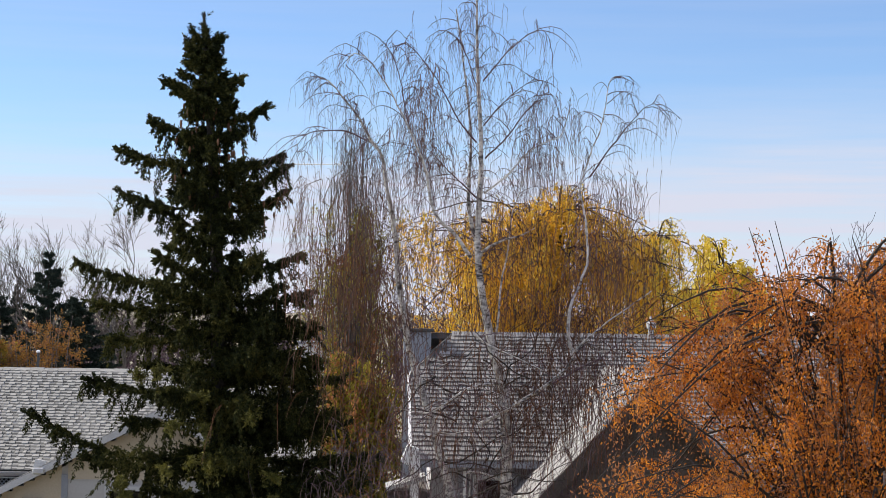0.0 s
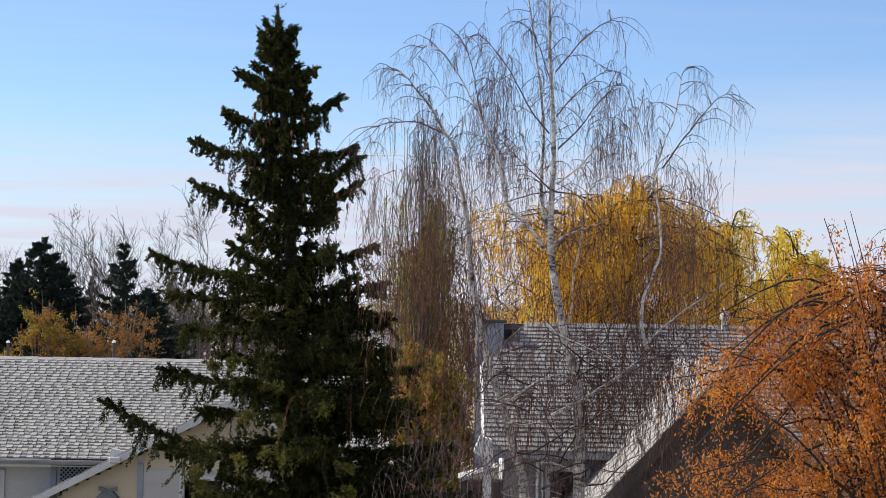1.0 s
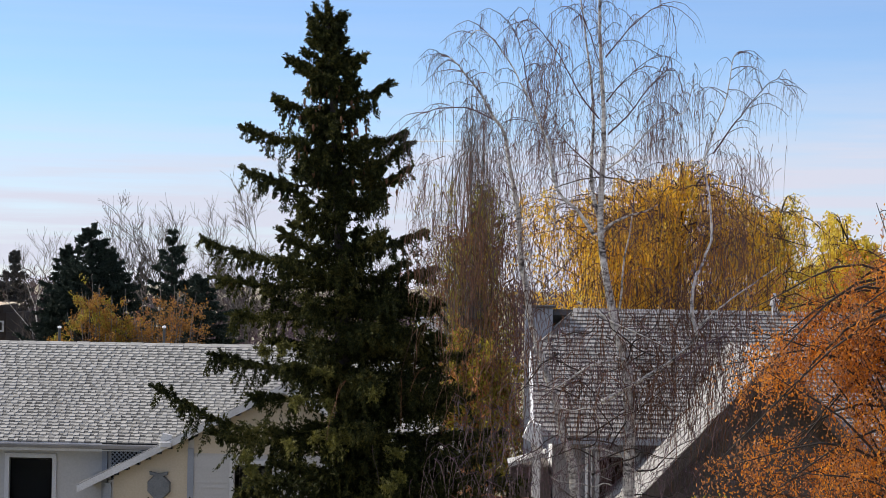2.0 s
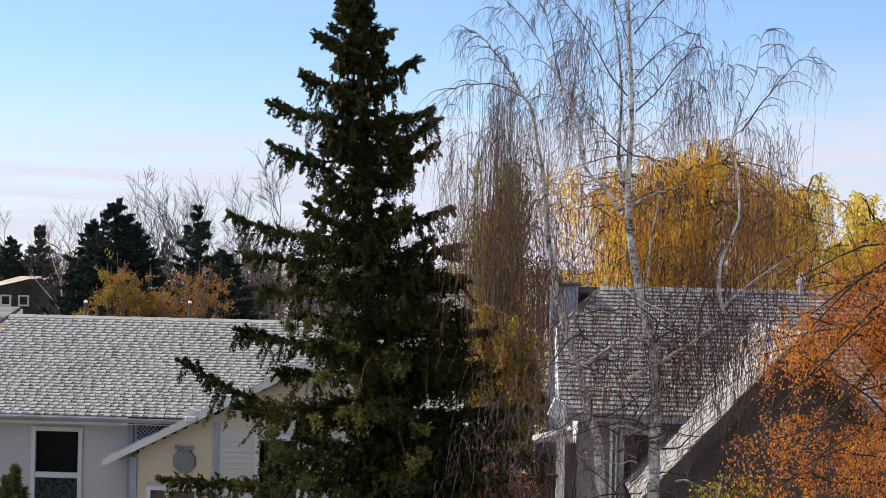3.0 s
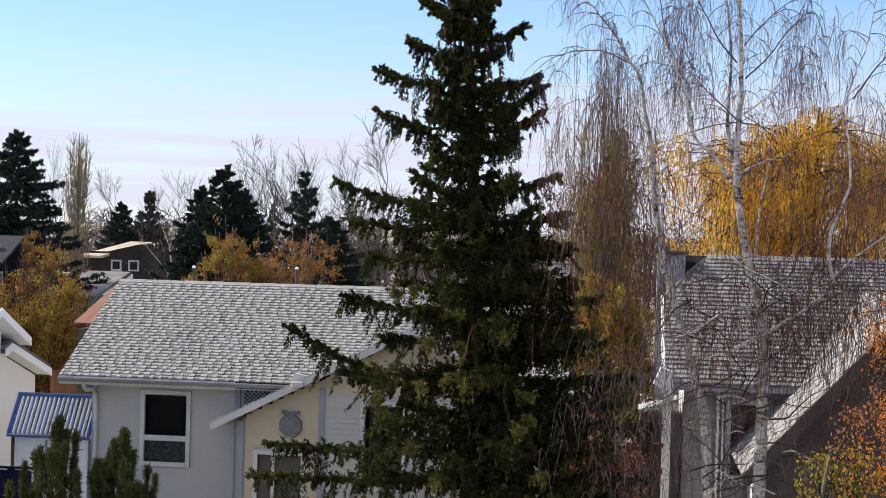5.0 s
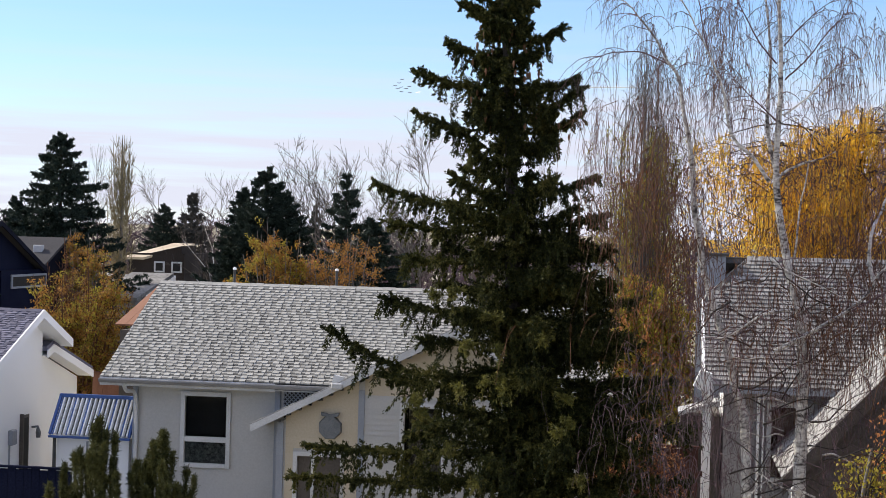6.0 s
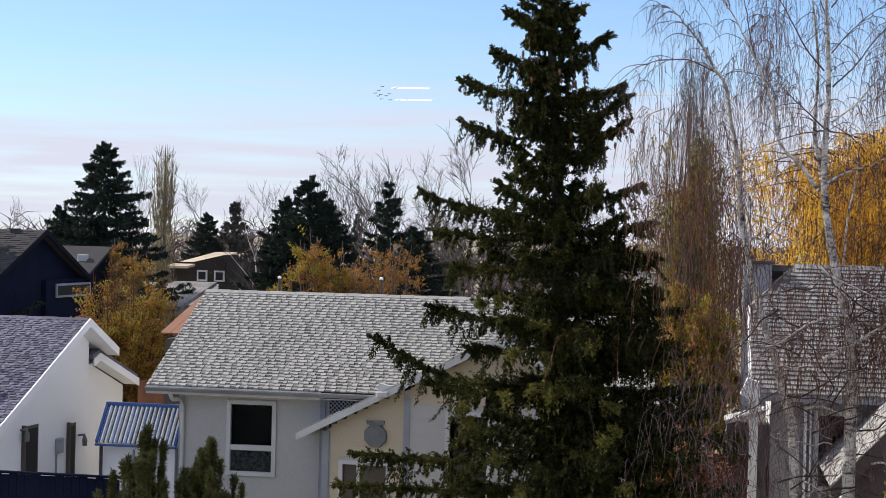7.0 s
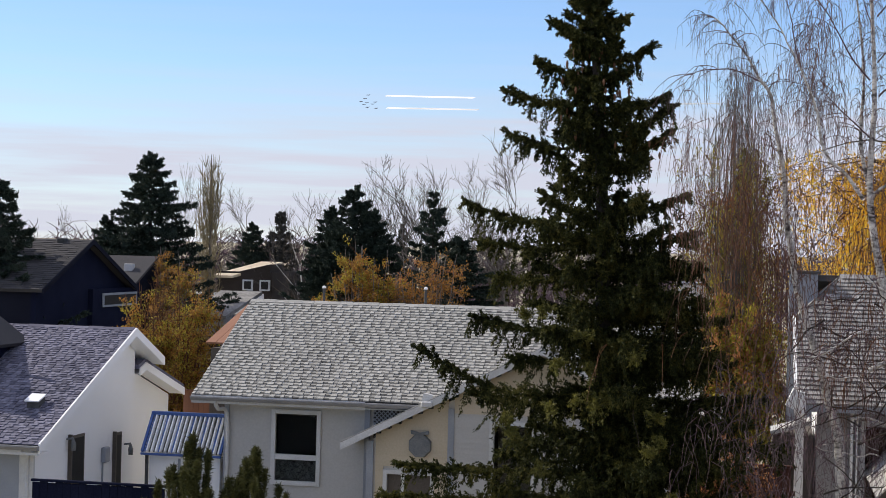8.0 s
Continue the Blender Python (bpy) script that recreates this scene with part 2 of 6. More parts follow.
def cuboid(bm, x0, x1, y0, y1, z0, z1):
    v = [bm.verts.new(p) for p in ((x0, y0, z0), (x1, y0, z0), (x1, y1, z0), (x0, y1, z0), (x0, y0, z1), (x1, y0, z1), (x1, y1, z1), (x0, y1, z1))]
    for f in ((0, 3, 2, 1), (4, 5, 6, 7), (0, 1, 5, 4), (1, 2, 6, 5), (2, 3, 7, 6), (3, 0, 4, 7)):
        bm.faces.new([v[i] for i in f])
    return v


def box(x0, x1, y0, y1, z0, z1, bevel=0.0):
    bm = bmesh.new()
    cuboid(bm, x0, x1, y0, y1, z0, z1)
    if bevel:
        bmesh.ops.bevel(bm, geom=list(bm.edges), offset=bevel, segments=1, affect="EDGES")
    return bm


def prism(outline, axis, lo, hi):
    """A solid with the given outline, drawn out along 'x' or 'y'."""
    bm = bmesh.new()
    place = (lambda p, q: (q, p[0], p[1])) if axis == "x" else (lambda p, q: (p[0], q, p[1]))
    a = [bm.verts.new(place(p, lo)) for p in outline]
    b = [bm.verts.new(place(p, hi)) for p in outline]
    bm.faces.new(a), bm.faces.new(list(reversed(b)))
    for i in range(len(a)):
        j = (i + 1) % len(a)
        bm.faces.new((a[i], b[i], b[j], a[j]))
    return bm


def slab(o, u, v, thick):
    """A plate from corner o along the vectors u and v, thick downwards along its normal."""
    bm = bmesh.new()
    o, u, v = Vector(o), Vector(u), Vector(v)
    n = u.cross(v).normalized() * -thick
    q = [o, o + u, o + u + v, o + v]
    t = [bm.verts.new(p) for p in q]
    b = [bm.verts.new(p + n) for p in q]
    bm.faces.new(t), bm.faces.new(list(reversed(b)))
    for i in range(4):
        j = (i + 1) % 4
        bm.faces.new((t[i], b[i], b[j], t[j]))
    return bm


def tubes(paths, k=3):
    """Tapering tubes along polylines: paths of (points, radii)."""
    V, F, base = [], [], 0
    ang = np.arange(k) * 2 * np.pi / k
    ca, sa_ = np.cos(ang)[None, :, None], np.sin(ang)[None, :, None]
    for P, R in paths:
        P, R = np.asarray(P, float), np.asarray(R, float)
        T = np.gradient(P, axis=0)
        T /= np.linalg.norm(T, axis=1, keepdims=True) + 1e-9
        ref = np.where(np.abs(T[:, 2:3]) > 0.9, [[1.0, 0, 0]], [[0, 0, 1.0]])
        A = np.cross(T, ref)
        A /= np.linalg.norm(A, axis=1, keepdims=True) + 1e-9
        B = np.cross(T, A)
        V.append((P[:, None] + R[:, None, None] * (ca * A[:, None] + sa_ * B[:, None])).reshape(-1, 3))
        n = len(P)
        i = (np.arange(n - 1)[:, None] * k + np.arange(k)[None]).ravel() + base
        j = (np.arange(n - 1)[:, None] * k + (np.arange(k)[None] + 1) % k).ravel() + base
        F.append(np.stack([i, j, j + k, i + k], 1))
        base += n * k
    return np.concatenate(V), np.concatenate(F)


def diamonds(C, A, S, length, width):
    """Leaves: four-cornered blades at C, along A, broad along S."""
    length, width = np.broadcast_to(length, len(C))[:, None], np.broadcast_to(width, len(C))[:, None]
    V = np.stack([C - A * length / 2, C + S * width / 2, C + A * length / 2, C - S * width / 2], 1).reshape(-1, 3)
    i = np.arange(len(C)) * 4
    return V, np.stack([i, i + 1, i + 2, i + 3], 1)


def unit(a):
    return a / (np.linalg.norm(a, axis=-1, keepdims=True) + 1e-9)


def rnd_dirs(rng, n):
    return unit(rng.normal(size=(n, 3)))


def curve(ctrl, n):
    """Smooth polyline through control points."""
    c = np.asarray(ctrl, float)
    if len(c) == 2:
        return c[0] + np.linspace(0, 1, n)[:, None] * (c[1] - c[0])
    p = np.concatenate([[2 * c[0] - c[1]], c, [2 * c[-1] - c[-2]]])
    out = []
    for s in np.linspace(0, len(c) - 1 - 1e-6, n):
        i, f = int(s), s - int(s)
        a, b, d, e = p[i], p[i + 1], p[i + 2], p[i + 3]
        out.append(0.5 * (2 * b + (d - a) * f + (2 * a - 5 * b + 4 * d - e) * f * f + (3 * b - a - 3 * d + e) * f ** 3))
    return np.array(out)


# ---- trees ----
def needles(S, D, L, per, rng, size=0.06, width=0.016, lean=0.8):
    """Needle sprays on twigs that start at S, run along D for L."""
    n = len(S)
    u = rng.random((n, per))
    C = S[:, None] + D[:, None] * (u * L[:, None])[..., None] + rng.normal(size=(n, per, 3)) * 0.012
    A = unit(D[:, None] * 0.75 + rng.normal(size=(n, per, 3)) * lean)
    C, A = C.reshape(-1, 3), A.reshape(-1, 3)
    B = unit(np.cross(A, rnd_dirs(rng, len(A))))
    return diamonds(C + A * size * 0.4, A, B, size * rng.uniform(0.7, 1.3, len(A)), width)


def bough(rng, root, tip, sag, dense=1.0, hang=0.42, per=26, size=0.06, width=0.016, lean=0.8):
    """A spruce bough: its wood as a path and its needle sprays."""
    root, tip = np.array(root, float), np.array(tip, float)
    L = np.linalg.norm(tip - root)
    u = np.linspace(0, 1, 9)
    P = root + (tip - root) * u[:, None]
    P[:, 2] = root[2] + (tip[2] - root[2]) * u ** 2.1 - sag * np.sin(u * np.pi) ** 1.2
    side = unit(np.cross(tip - root, [0, 0, 1.0]))
    R = 0.034 * (1 - u * 0.85) * min(1.3, 0.4 + L / 2.5)
    n = int(46 * L * dense) + 6
    t = rng.uniform(0.02, 1.0, n)
    B = np.stack([np.interp(t, u, P[:, i]) for i in range(3)], 1)
    out = unit(tip - root)
    sgn = rng.choice([-1.0, 1.0], n)
    # side shoots spread flat and run forward; curtain shoots hang
    flat = rng.random(n) < 0.30
    sleeve = ~flat & (rng.random(n) < 0.4)
    spread = rng.uniform(0.12, 0.45, n) * (1.15 - t) * min(1.6, L) + 0.05
    B2 = B + side[None] * (sgn * spread * rng.random(n) * (~flat))[:, None] + out[None] * (rng.random(n) * 0.1)[:, None]
    D = np.where(flat[:, None], side[None] * sgn[:, None] * 0.8 + out[None] * 0.75 + [[0, 0, 0.12]], out[None] * 0.22 + rng.normal(size=(n, 3)) * 0.16 + [[0, 0, -1.0]])
    # short stiff shoots all round the wood
    around = rng.normal(size=(n, 3)) * 0.75 + out[None] * 0.5 + [[0, 0, -0.15]]
    D = np.where(sleeve[:, None], around, D)
    B2 = np.where(sleeve[:, None], B, B2)
    D = unit(D + rng.normal(size=(n, 3)) * 0.12)
    clump = 0.28 + 1.15 * (np.sin(t * L * 8.0 + rng.random() * 6) * 0.5 + 0.5) * rng.uniform(0.3, 1.0, n)
    Ln = np.where(flat, spread * 1.1, hang * clump * (0.30 + 0.85 * np.sin(np.clip(t, 0, 1) * np.pi * 0.86)))
    Ln = np.where(sleeve, rng.uniform(0.05, 0.16, n) * (1.2 - 0.5 * t) * min(1.2, 0.6 + L * 0.35), Ln)
    V, F = needles(B2, D, Ln, per, rng, size, width, lean)
    # upturned shoots at the end and along the top
    m = 18
    tt = rng.uniform(0.55, 1.0, m)
    S = np.stack([np.interp(tt, u, P[:, i]) for i in range(3)], 1)
    Du = unit(out[None] * 0.9 + rng.normal(size=(m, 3)) * 0.25 + [[0, 0, 0.55]])
    V2, F2 = needles(S, Du, rng.uniform(0.08, 0.2, m), per, rng, size, width, 0.55)
    return (P, R), np.concatenate([V, V2]), np.concatenate([F, F2 + len(V)])


def joined(pieces):
    V, F, b = [], [], 0
    for v, f in pieces:
        V.append(v), F.append(f + b)
        b += len(v)
    return np.concatenate(V), np.concatenate(F)


def big_spruce():
    rng = np.random.default_rng(5)
    X, Y = 0.12, 29.0
    tree = empty("spruce_tree", pose(X, Y, 0), "tall dark green spruce with drooping boughs and cones", "spruce")
    zt = np.array([0, 2.6, 5.3, 8.0, 10.2, 10.85])
    trunk = np.stack([np.array([0.1, 0.1, 0.06, -0.06, -0.24, -0.28]), zt * 0, zt], 1)
    part("trunk", tri_mesh("trunk", *tubes([(curve(trunk, 20), np.linspace(0.2, 0.012, 20))], 10)), M_BARK, tree)
    ax = lambda z: np.interp(z, zt, trunk[:, 0])
    # boughs seen against the sky and the roofs: tip x, tip z, rise from the root, sag, depth of the tip
    main = [(-1.50, 8.63, 0.10, 0.16, -0.1), (-1.49, 7.95, 0.05, 0.2, 0.1), (-2.13, 6.82, 0.22, 0.14, -0.2), (-1.92, 6.22, 0.02, 0.12, 0.3), (-1.62, 5.62, -0.10, 0.10, -0.5),
            (-1.99, 5.01, 0.10, 0.16, 0.2), (-2.78, 4.49, 0.62, 0.22, -0.5), (-2.0, 3.75, 0.1, 0.1, 0.3), (-3.05, 2.62, 0.05, 0.02, -0.5), (-3.32, 2.1, 0.0, 0.05, -0.2),
            (0.70, 9.39, 0.16, 0.12, 0.1), (0.98, 8.60, 0.06, 0.16, 0.2), (1.02, 8.40, 0.22, 0.18, -0.3), (1.03, 8.00, 0.24, 0.12, -0.1), (1.31, 7.01, 0.18, 0.12, 0.1),
            (1.46, 6.40, 0.10, 0.1, -0.2), (1.55, 5.85, -0.06, 0.08, 0.3), (2.00, 5.03, 0.02, 0.06, -0.1), (2.12, 4.31, 0.0, 0.08, 0.3), (2.36, 3.40, 0.02, 0.08, -0.2),
            (2.3, 2.6, 0.02, 0.08, 0.2), (2.9, 3.05, -0.05, 0.08, -0.2), (2.62, 3.78, -0.02, 0.08, 0.1), (2.95, 2.2, -0.05, 0.06, -0.1), (-1.02, 9.09, 0.04, 0.1, 0.2), (-0.80, 9.70, 0.06, 0.06, -0.1), (0.28, 9.82, 0.08, 0.05, 0.2), (-0.50, 10.36, 0.12, 0.02, 0.1), (-0.05, 10.38, 0.14, 0.02, -0.1),
            (0.55, 7.55, 0.1, 0.1, -0.7), (-0.6, 7.35, 0.1, 0.1, -0.8), (0.5, 5.5, 0.0, 0.1, -1.5), (-0.7, 4.9, 0.05, 0.1, -1.6), (0.3, 4.0, 0.0, 0.1, -2.0), (-1.2, 3.2, 0.0, 0.1, -1.9), (0.9, 2.9, 0.0, 0.1, -2.1)]
    paths = []
    for x, z, rise, sag, dy in main:
        L = abs(x)
        wood, V, F = bough(rng, (ax(z - rise) , 0, z - rise), (x, dy, z), sag, 1.25, 0.22 + 0.13 * min(L, 2.2), 60, 0.055, 0.021, 0.42)
        Vw, Fw = tubes([wood], 4)
        part("bough", tri_mesh("bough", *joined([(V, F), (Vw, Fw)])), M_NEEDLE, tree)
    z = 0.9
    pieces = []
    while z < 10.25:
        R = np.interp(z, [0.9, 2, 4.4, 5, 6.3, 7, 8, 8.6, 9.4, 10, 10.6], [3.0, 3.0, 2.4, 2.05, 1.7, 1.55, 1.2, 1.0, 0.56, 0.30, 0.10])
        high = z > 5.4
        for a in np.arange(5 if high else 4) * (1.257 if high else 1.57) + rng.random() * 6.28:
            a += rng.normal() * 0.25
            r = R * (rng.uniform(0.45, 0.85) if high else rng.uniform(0.45, 0.85))
            dx = np.clip(r * np.cos(a), -R * 0.58, R * (0.58 if high else 0.85))
            rise = rng.uniform(-0.08, 0.2) * min(1.5, r)
            z += rng.normal() * 0.05
            wood, V, F = bough(rng, (ax(z - rise), 0, z - rise), (ax(z) + dx, r * np.sin(a), z), 0.08 * r, 0.9, 0.22 + 0.14 * min(r, 2.2), 54, 0.058, 0.021, 0.42)
            pieces += [(V, F), tubes([wood], 3)]
        for a in rng.uniform(3.9, 5.5, 2 if high else 3):
            r = min(R * 0.6, rng.uniform(0.4, 0.75))
            zf = z + rng.uniform(-0.2, 0.2)
            wood, V, F = bough(rng, (ax(zf), 0, zf), (ax(zf) + r * np.cos(a), r * np.sin(a), zf - 0.05), 0.03, 1.0, 0.22, 46, 0.055, 0.021, 0.42)
            pieces += [(V, F), tubes([wood], 3)]
        z += 0.52 if high else 0.52
    # close whorls under the leader
    for z in np.arange(9.2, 10.5, 0.2):
        R = np.interp(z, [9.2, 9.6, 10.06, 10.43, 10.6], [0.48, 0.38, 0.27, 0.14, 0.06])
        for a in np.arange(4) * 1.571 + rng.random() * 6.28:
            r = R * rng.uniform(0.55, 1.2)
            wood, V, F = bough(rng, (ax(z), 0, z), (ax(z) + r * np.cos(a), r * np.sin(a), z + rng.uniform(-0.02, 0.12)), 0.05, 0.9, 0.13, 34, 0.05, 0.019, 0.45)
            pieces += [(V, F), tubes([wood], 3)]
    # dense shaded boughs low on the house side
    for i in range(30):
        z = rng.uniform(1.8, 6.4)
        r = np.interp(z, [2, 4.4, 5.2, 6.4], [2.7, 2.3, 1.9, 1.5]) * rng.uniform(0.7, 1.0)
        a = rng.uniform(-0.9, 0.9)
        wood, V, F = bough(rng, (ax(z), 0, z), (ax(z) + r * np.cos(a), r * np.sin(a), z + rng.uniform(-0.1, 0.08)), 0.08, 1.0, 0.28, 52, 0.058, 0.021, 0.42)
        pieces += [(V, F), tubes([wood], 3)]
    tagged(part("crown", tri_mesh("crown", *joined(pieces)), M_NEEDLE, tree), kind="stuff")
    # yellow-green sprays on the outer boughs, sunlight put into their colour
    pieces = []
    for i in range(22):
        z = rng.uniform(1.8, 5.9)
        R = np.interp(z, [1.8, 4.4, 5.9], [2.6, 2.0, 1.5])
        x = rng.uniform(-0.75, 0.5) * R
        root = np.array([ax(z) + x, -np.sqrt(max(0.05, R * R * 0.55 - x * x * 0.8)), z])
        wood, V, F = bough(rng, root, root + [rng.normal() * 0.1, -rng.uniform(0.2, 0.45), -0.12], 0.02, 0.5, 0.2, 26, 0.05, 0.018, 0.45)
        pieces += [(V, F), tubes([wood], 3)]
    tagged(part("young_spray", tri_mesh("young_spray", *joined(pieces)), M_NEEDLE_SUNLIT, tree, "yellow-green young needle sprays"), kind="stuff")
    # leader shoots
    m = 16
    S = np.stack([np.full(m, -0.27), np.zeros(m), rng.uniform(10.3, 10.8, m)], 1)
    D = unit(rng.normal(size=(m, 3)) * [1, 1, 0.2] + [[0, 0, 0.7]])
    V, F = needles(S, D, rng.uniform(0.05, 0.14, m), 26, rng, 0.045, 0.012, 0.5)
    V2, F2 = needles(np.array([[-0.28, 0, 10.45]]), np.array([[0, 0, 1.0]]), np.array([0.42]), 120, rng, 0.05, 0.014, 0.7)
    part("leader_shoot", tri_mesh("leader_shoot", *joined([(V, F), (V2, F2)])), M_NEEDLE, tree)
    # hanging cones in the upper crown
    for i in range(90):
        zc, a = rng.uniform(7.6, 9.6), rng.uniform(0, 6.28)
        R = np.interp(zc, [7, 8, 8.6, 9.4, 10], [1.3, 1.0, 0.8, 0.5, 0.3]) * rng.uniform(0.3, 0.9)
        p = np.array([ax(zc) + R * np.cos(a), R * np.sin(a), zc])
        part("cone", tri_mesh("cone", *tubes([([p, p - [0, 0, 0.05], p - [0, 0, 0.11]], [0.012, 0.024, 0.006])], 5)), M_CONE, tree, "brown hanging cone")
    return tree


def conifer(name, height, radius, seed, material, label, layers=24, per=13, size=0.2, width=0.06, gap=0.0, bare=0.06):
    """A smaller or farther conifer at the origin."""
    rng = np.random.default_rng(seed)
    tree = empty(name, pose(0, 0, 0), label, "conifer")
    part("trunk", tri_mesh("trunk", *tubes([(np.array([[0, 0, 0], [0, 0, height * 0.5], [0, 0, height * 0.97]]), np.array([height * 0.018, height * 0.011, 0.01]))], 8)), M_BARK, tree)
    pieces = []
    for z in np.linspace(height * bare, height * 0.975, layers):
        h = z / height
        R = radius * min(1.0, (1 - h) ** 0.85 * 1.12 + 0.015) * rng.uniform(0.72 - gap, 1.06)
        for a in np.arange(7) * 0.9 + rng.random() * 6.28:
            r = R * rng.uniform(0.72, 1.08)
            a += rng.normal() * 0.2
            dz = rng.uniform(-0.5, 0.5) * height / layers
            r = r * (1 - dz / max(0.3, height * (1.02 - h)))
            z0 = z + dz
            wood, V, F = bough(rng, (0, 0, z0), (r * np.cos(a), r * np.sin(a), z0 + rng.uniform(-0.16, 0.10) * r), 0.10 * r, 0.66 * (1 - gap * 0.5), 0.26 * (1 - h * 0.5), per, size, width, 0.5)
            pieces += [(V, F)]
    V2, F2 = needles(np.array([[0, 0, height * 0.93]]), np.array([[0, 0, 1.0]]), np.array([height * 0.07]), 60, rng, size * 0.7, width, 0.35)
    pieces.append((V2, F2))
    tagged(part("crown", tri_mesh("crown", *joined(pieces)), material, tree), kind="stuff")
    return tree


def spread_limbs(rng, P, rad, count, length, rise, lo=0.3, droop=0.9, flat=0.6):
    """Side limbs from a limb P: they rise outwards, then arch over."""
    out = []
    u = np.linspace(0, 1, len(P))
    for t in rng.uniform(lo, 1.0, count):
        b = np.array([np.interp(t, u, P[:, i]) for i in range(3)])
        a = rng.uniform(0, 6.28)
        h = np.array([np.cos(a), flat * np.sin(a), 0])
        L = length * rng.uniform(0.5, 1.1) * (1.15 - 0.5 * t)
        s = np.linspace(0, 1, 6)[:, None]
        out.append((b + h * L * s + np.array([0, 0, 1.0]) * L * (rise * s - droop * s ** 2.4), np.linspace(rad, rad * 0.3, 6)))
    return out


def strands(rng, limbs, per, length, rad, lo=0.25, drift=0.10):
    """Fine hanging twigs from limbs."""
    out = []
    for P, R in limbs:
        u = np.linspace(0, 1, len(P))
        n = rng.poisson(per)
        for t in rng.uniform(lo, 1.0, n):
            b = np.array([np.interp(t, u, P[:, i]) for i in range(3)])
            L = length * rng.uniform(0.35, 1.2)
            d = rng.normal(size=2) * drift
            s = np.linspace(0, 1, 5)
            wob = rng.normal(size=2) * 0.03
            q = np.stack([b[0] + d[0] * np.sqrt(s) * L + wob[0] * np.sin(s * 5), b[1] + d[1] * np.sqrt(s) * L, b[2] + 0.06 * L * np.sin(s * 2.6) - L * s ** 1.25], 1)
            out.append((q, rad * (1 - 0.6 * s)))
    return out


def leaves_on(rng, lines, per, size, width, jitter, hang=0.8):
    C = []
    for P, R in lines:
        t = rng.random(per)
        u = np.linspace(0, 1, len(P))
        C.append(np.stack([np.interp(t, u, P[:, i]) for i in range(3)], 1))
    C = np.concatenate(C)
    C = C + rng.normal(size=C.shape) * jitter
    A = unit(rng.normal(size=C.shape) * 0.6 - [[0, 0, hang]])
    S = unit(np.cross(A, rnd_dirs(rng, len(C))))
    return diamonds(C, A, S, size * rng.uniform(0.6, 1.35, len(C)), width * rng.uniform(0.6, 1.3, len(C)))


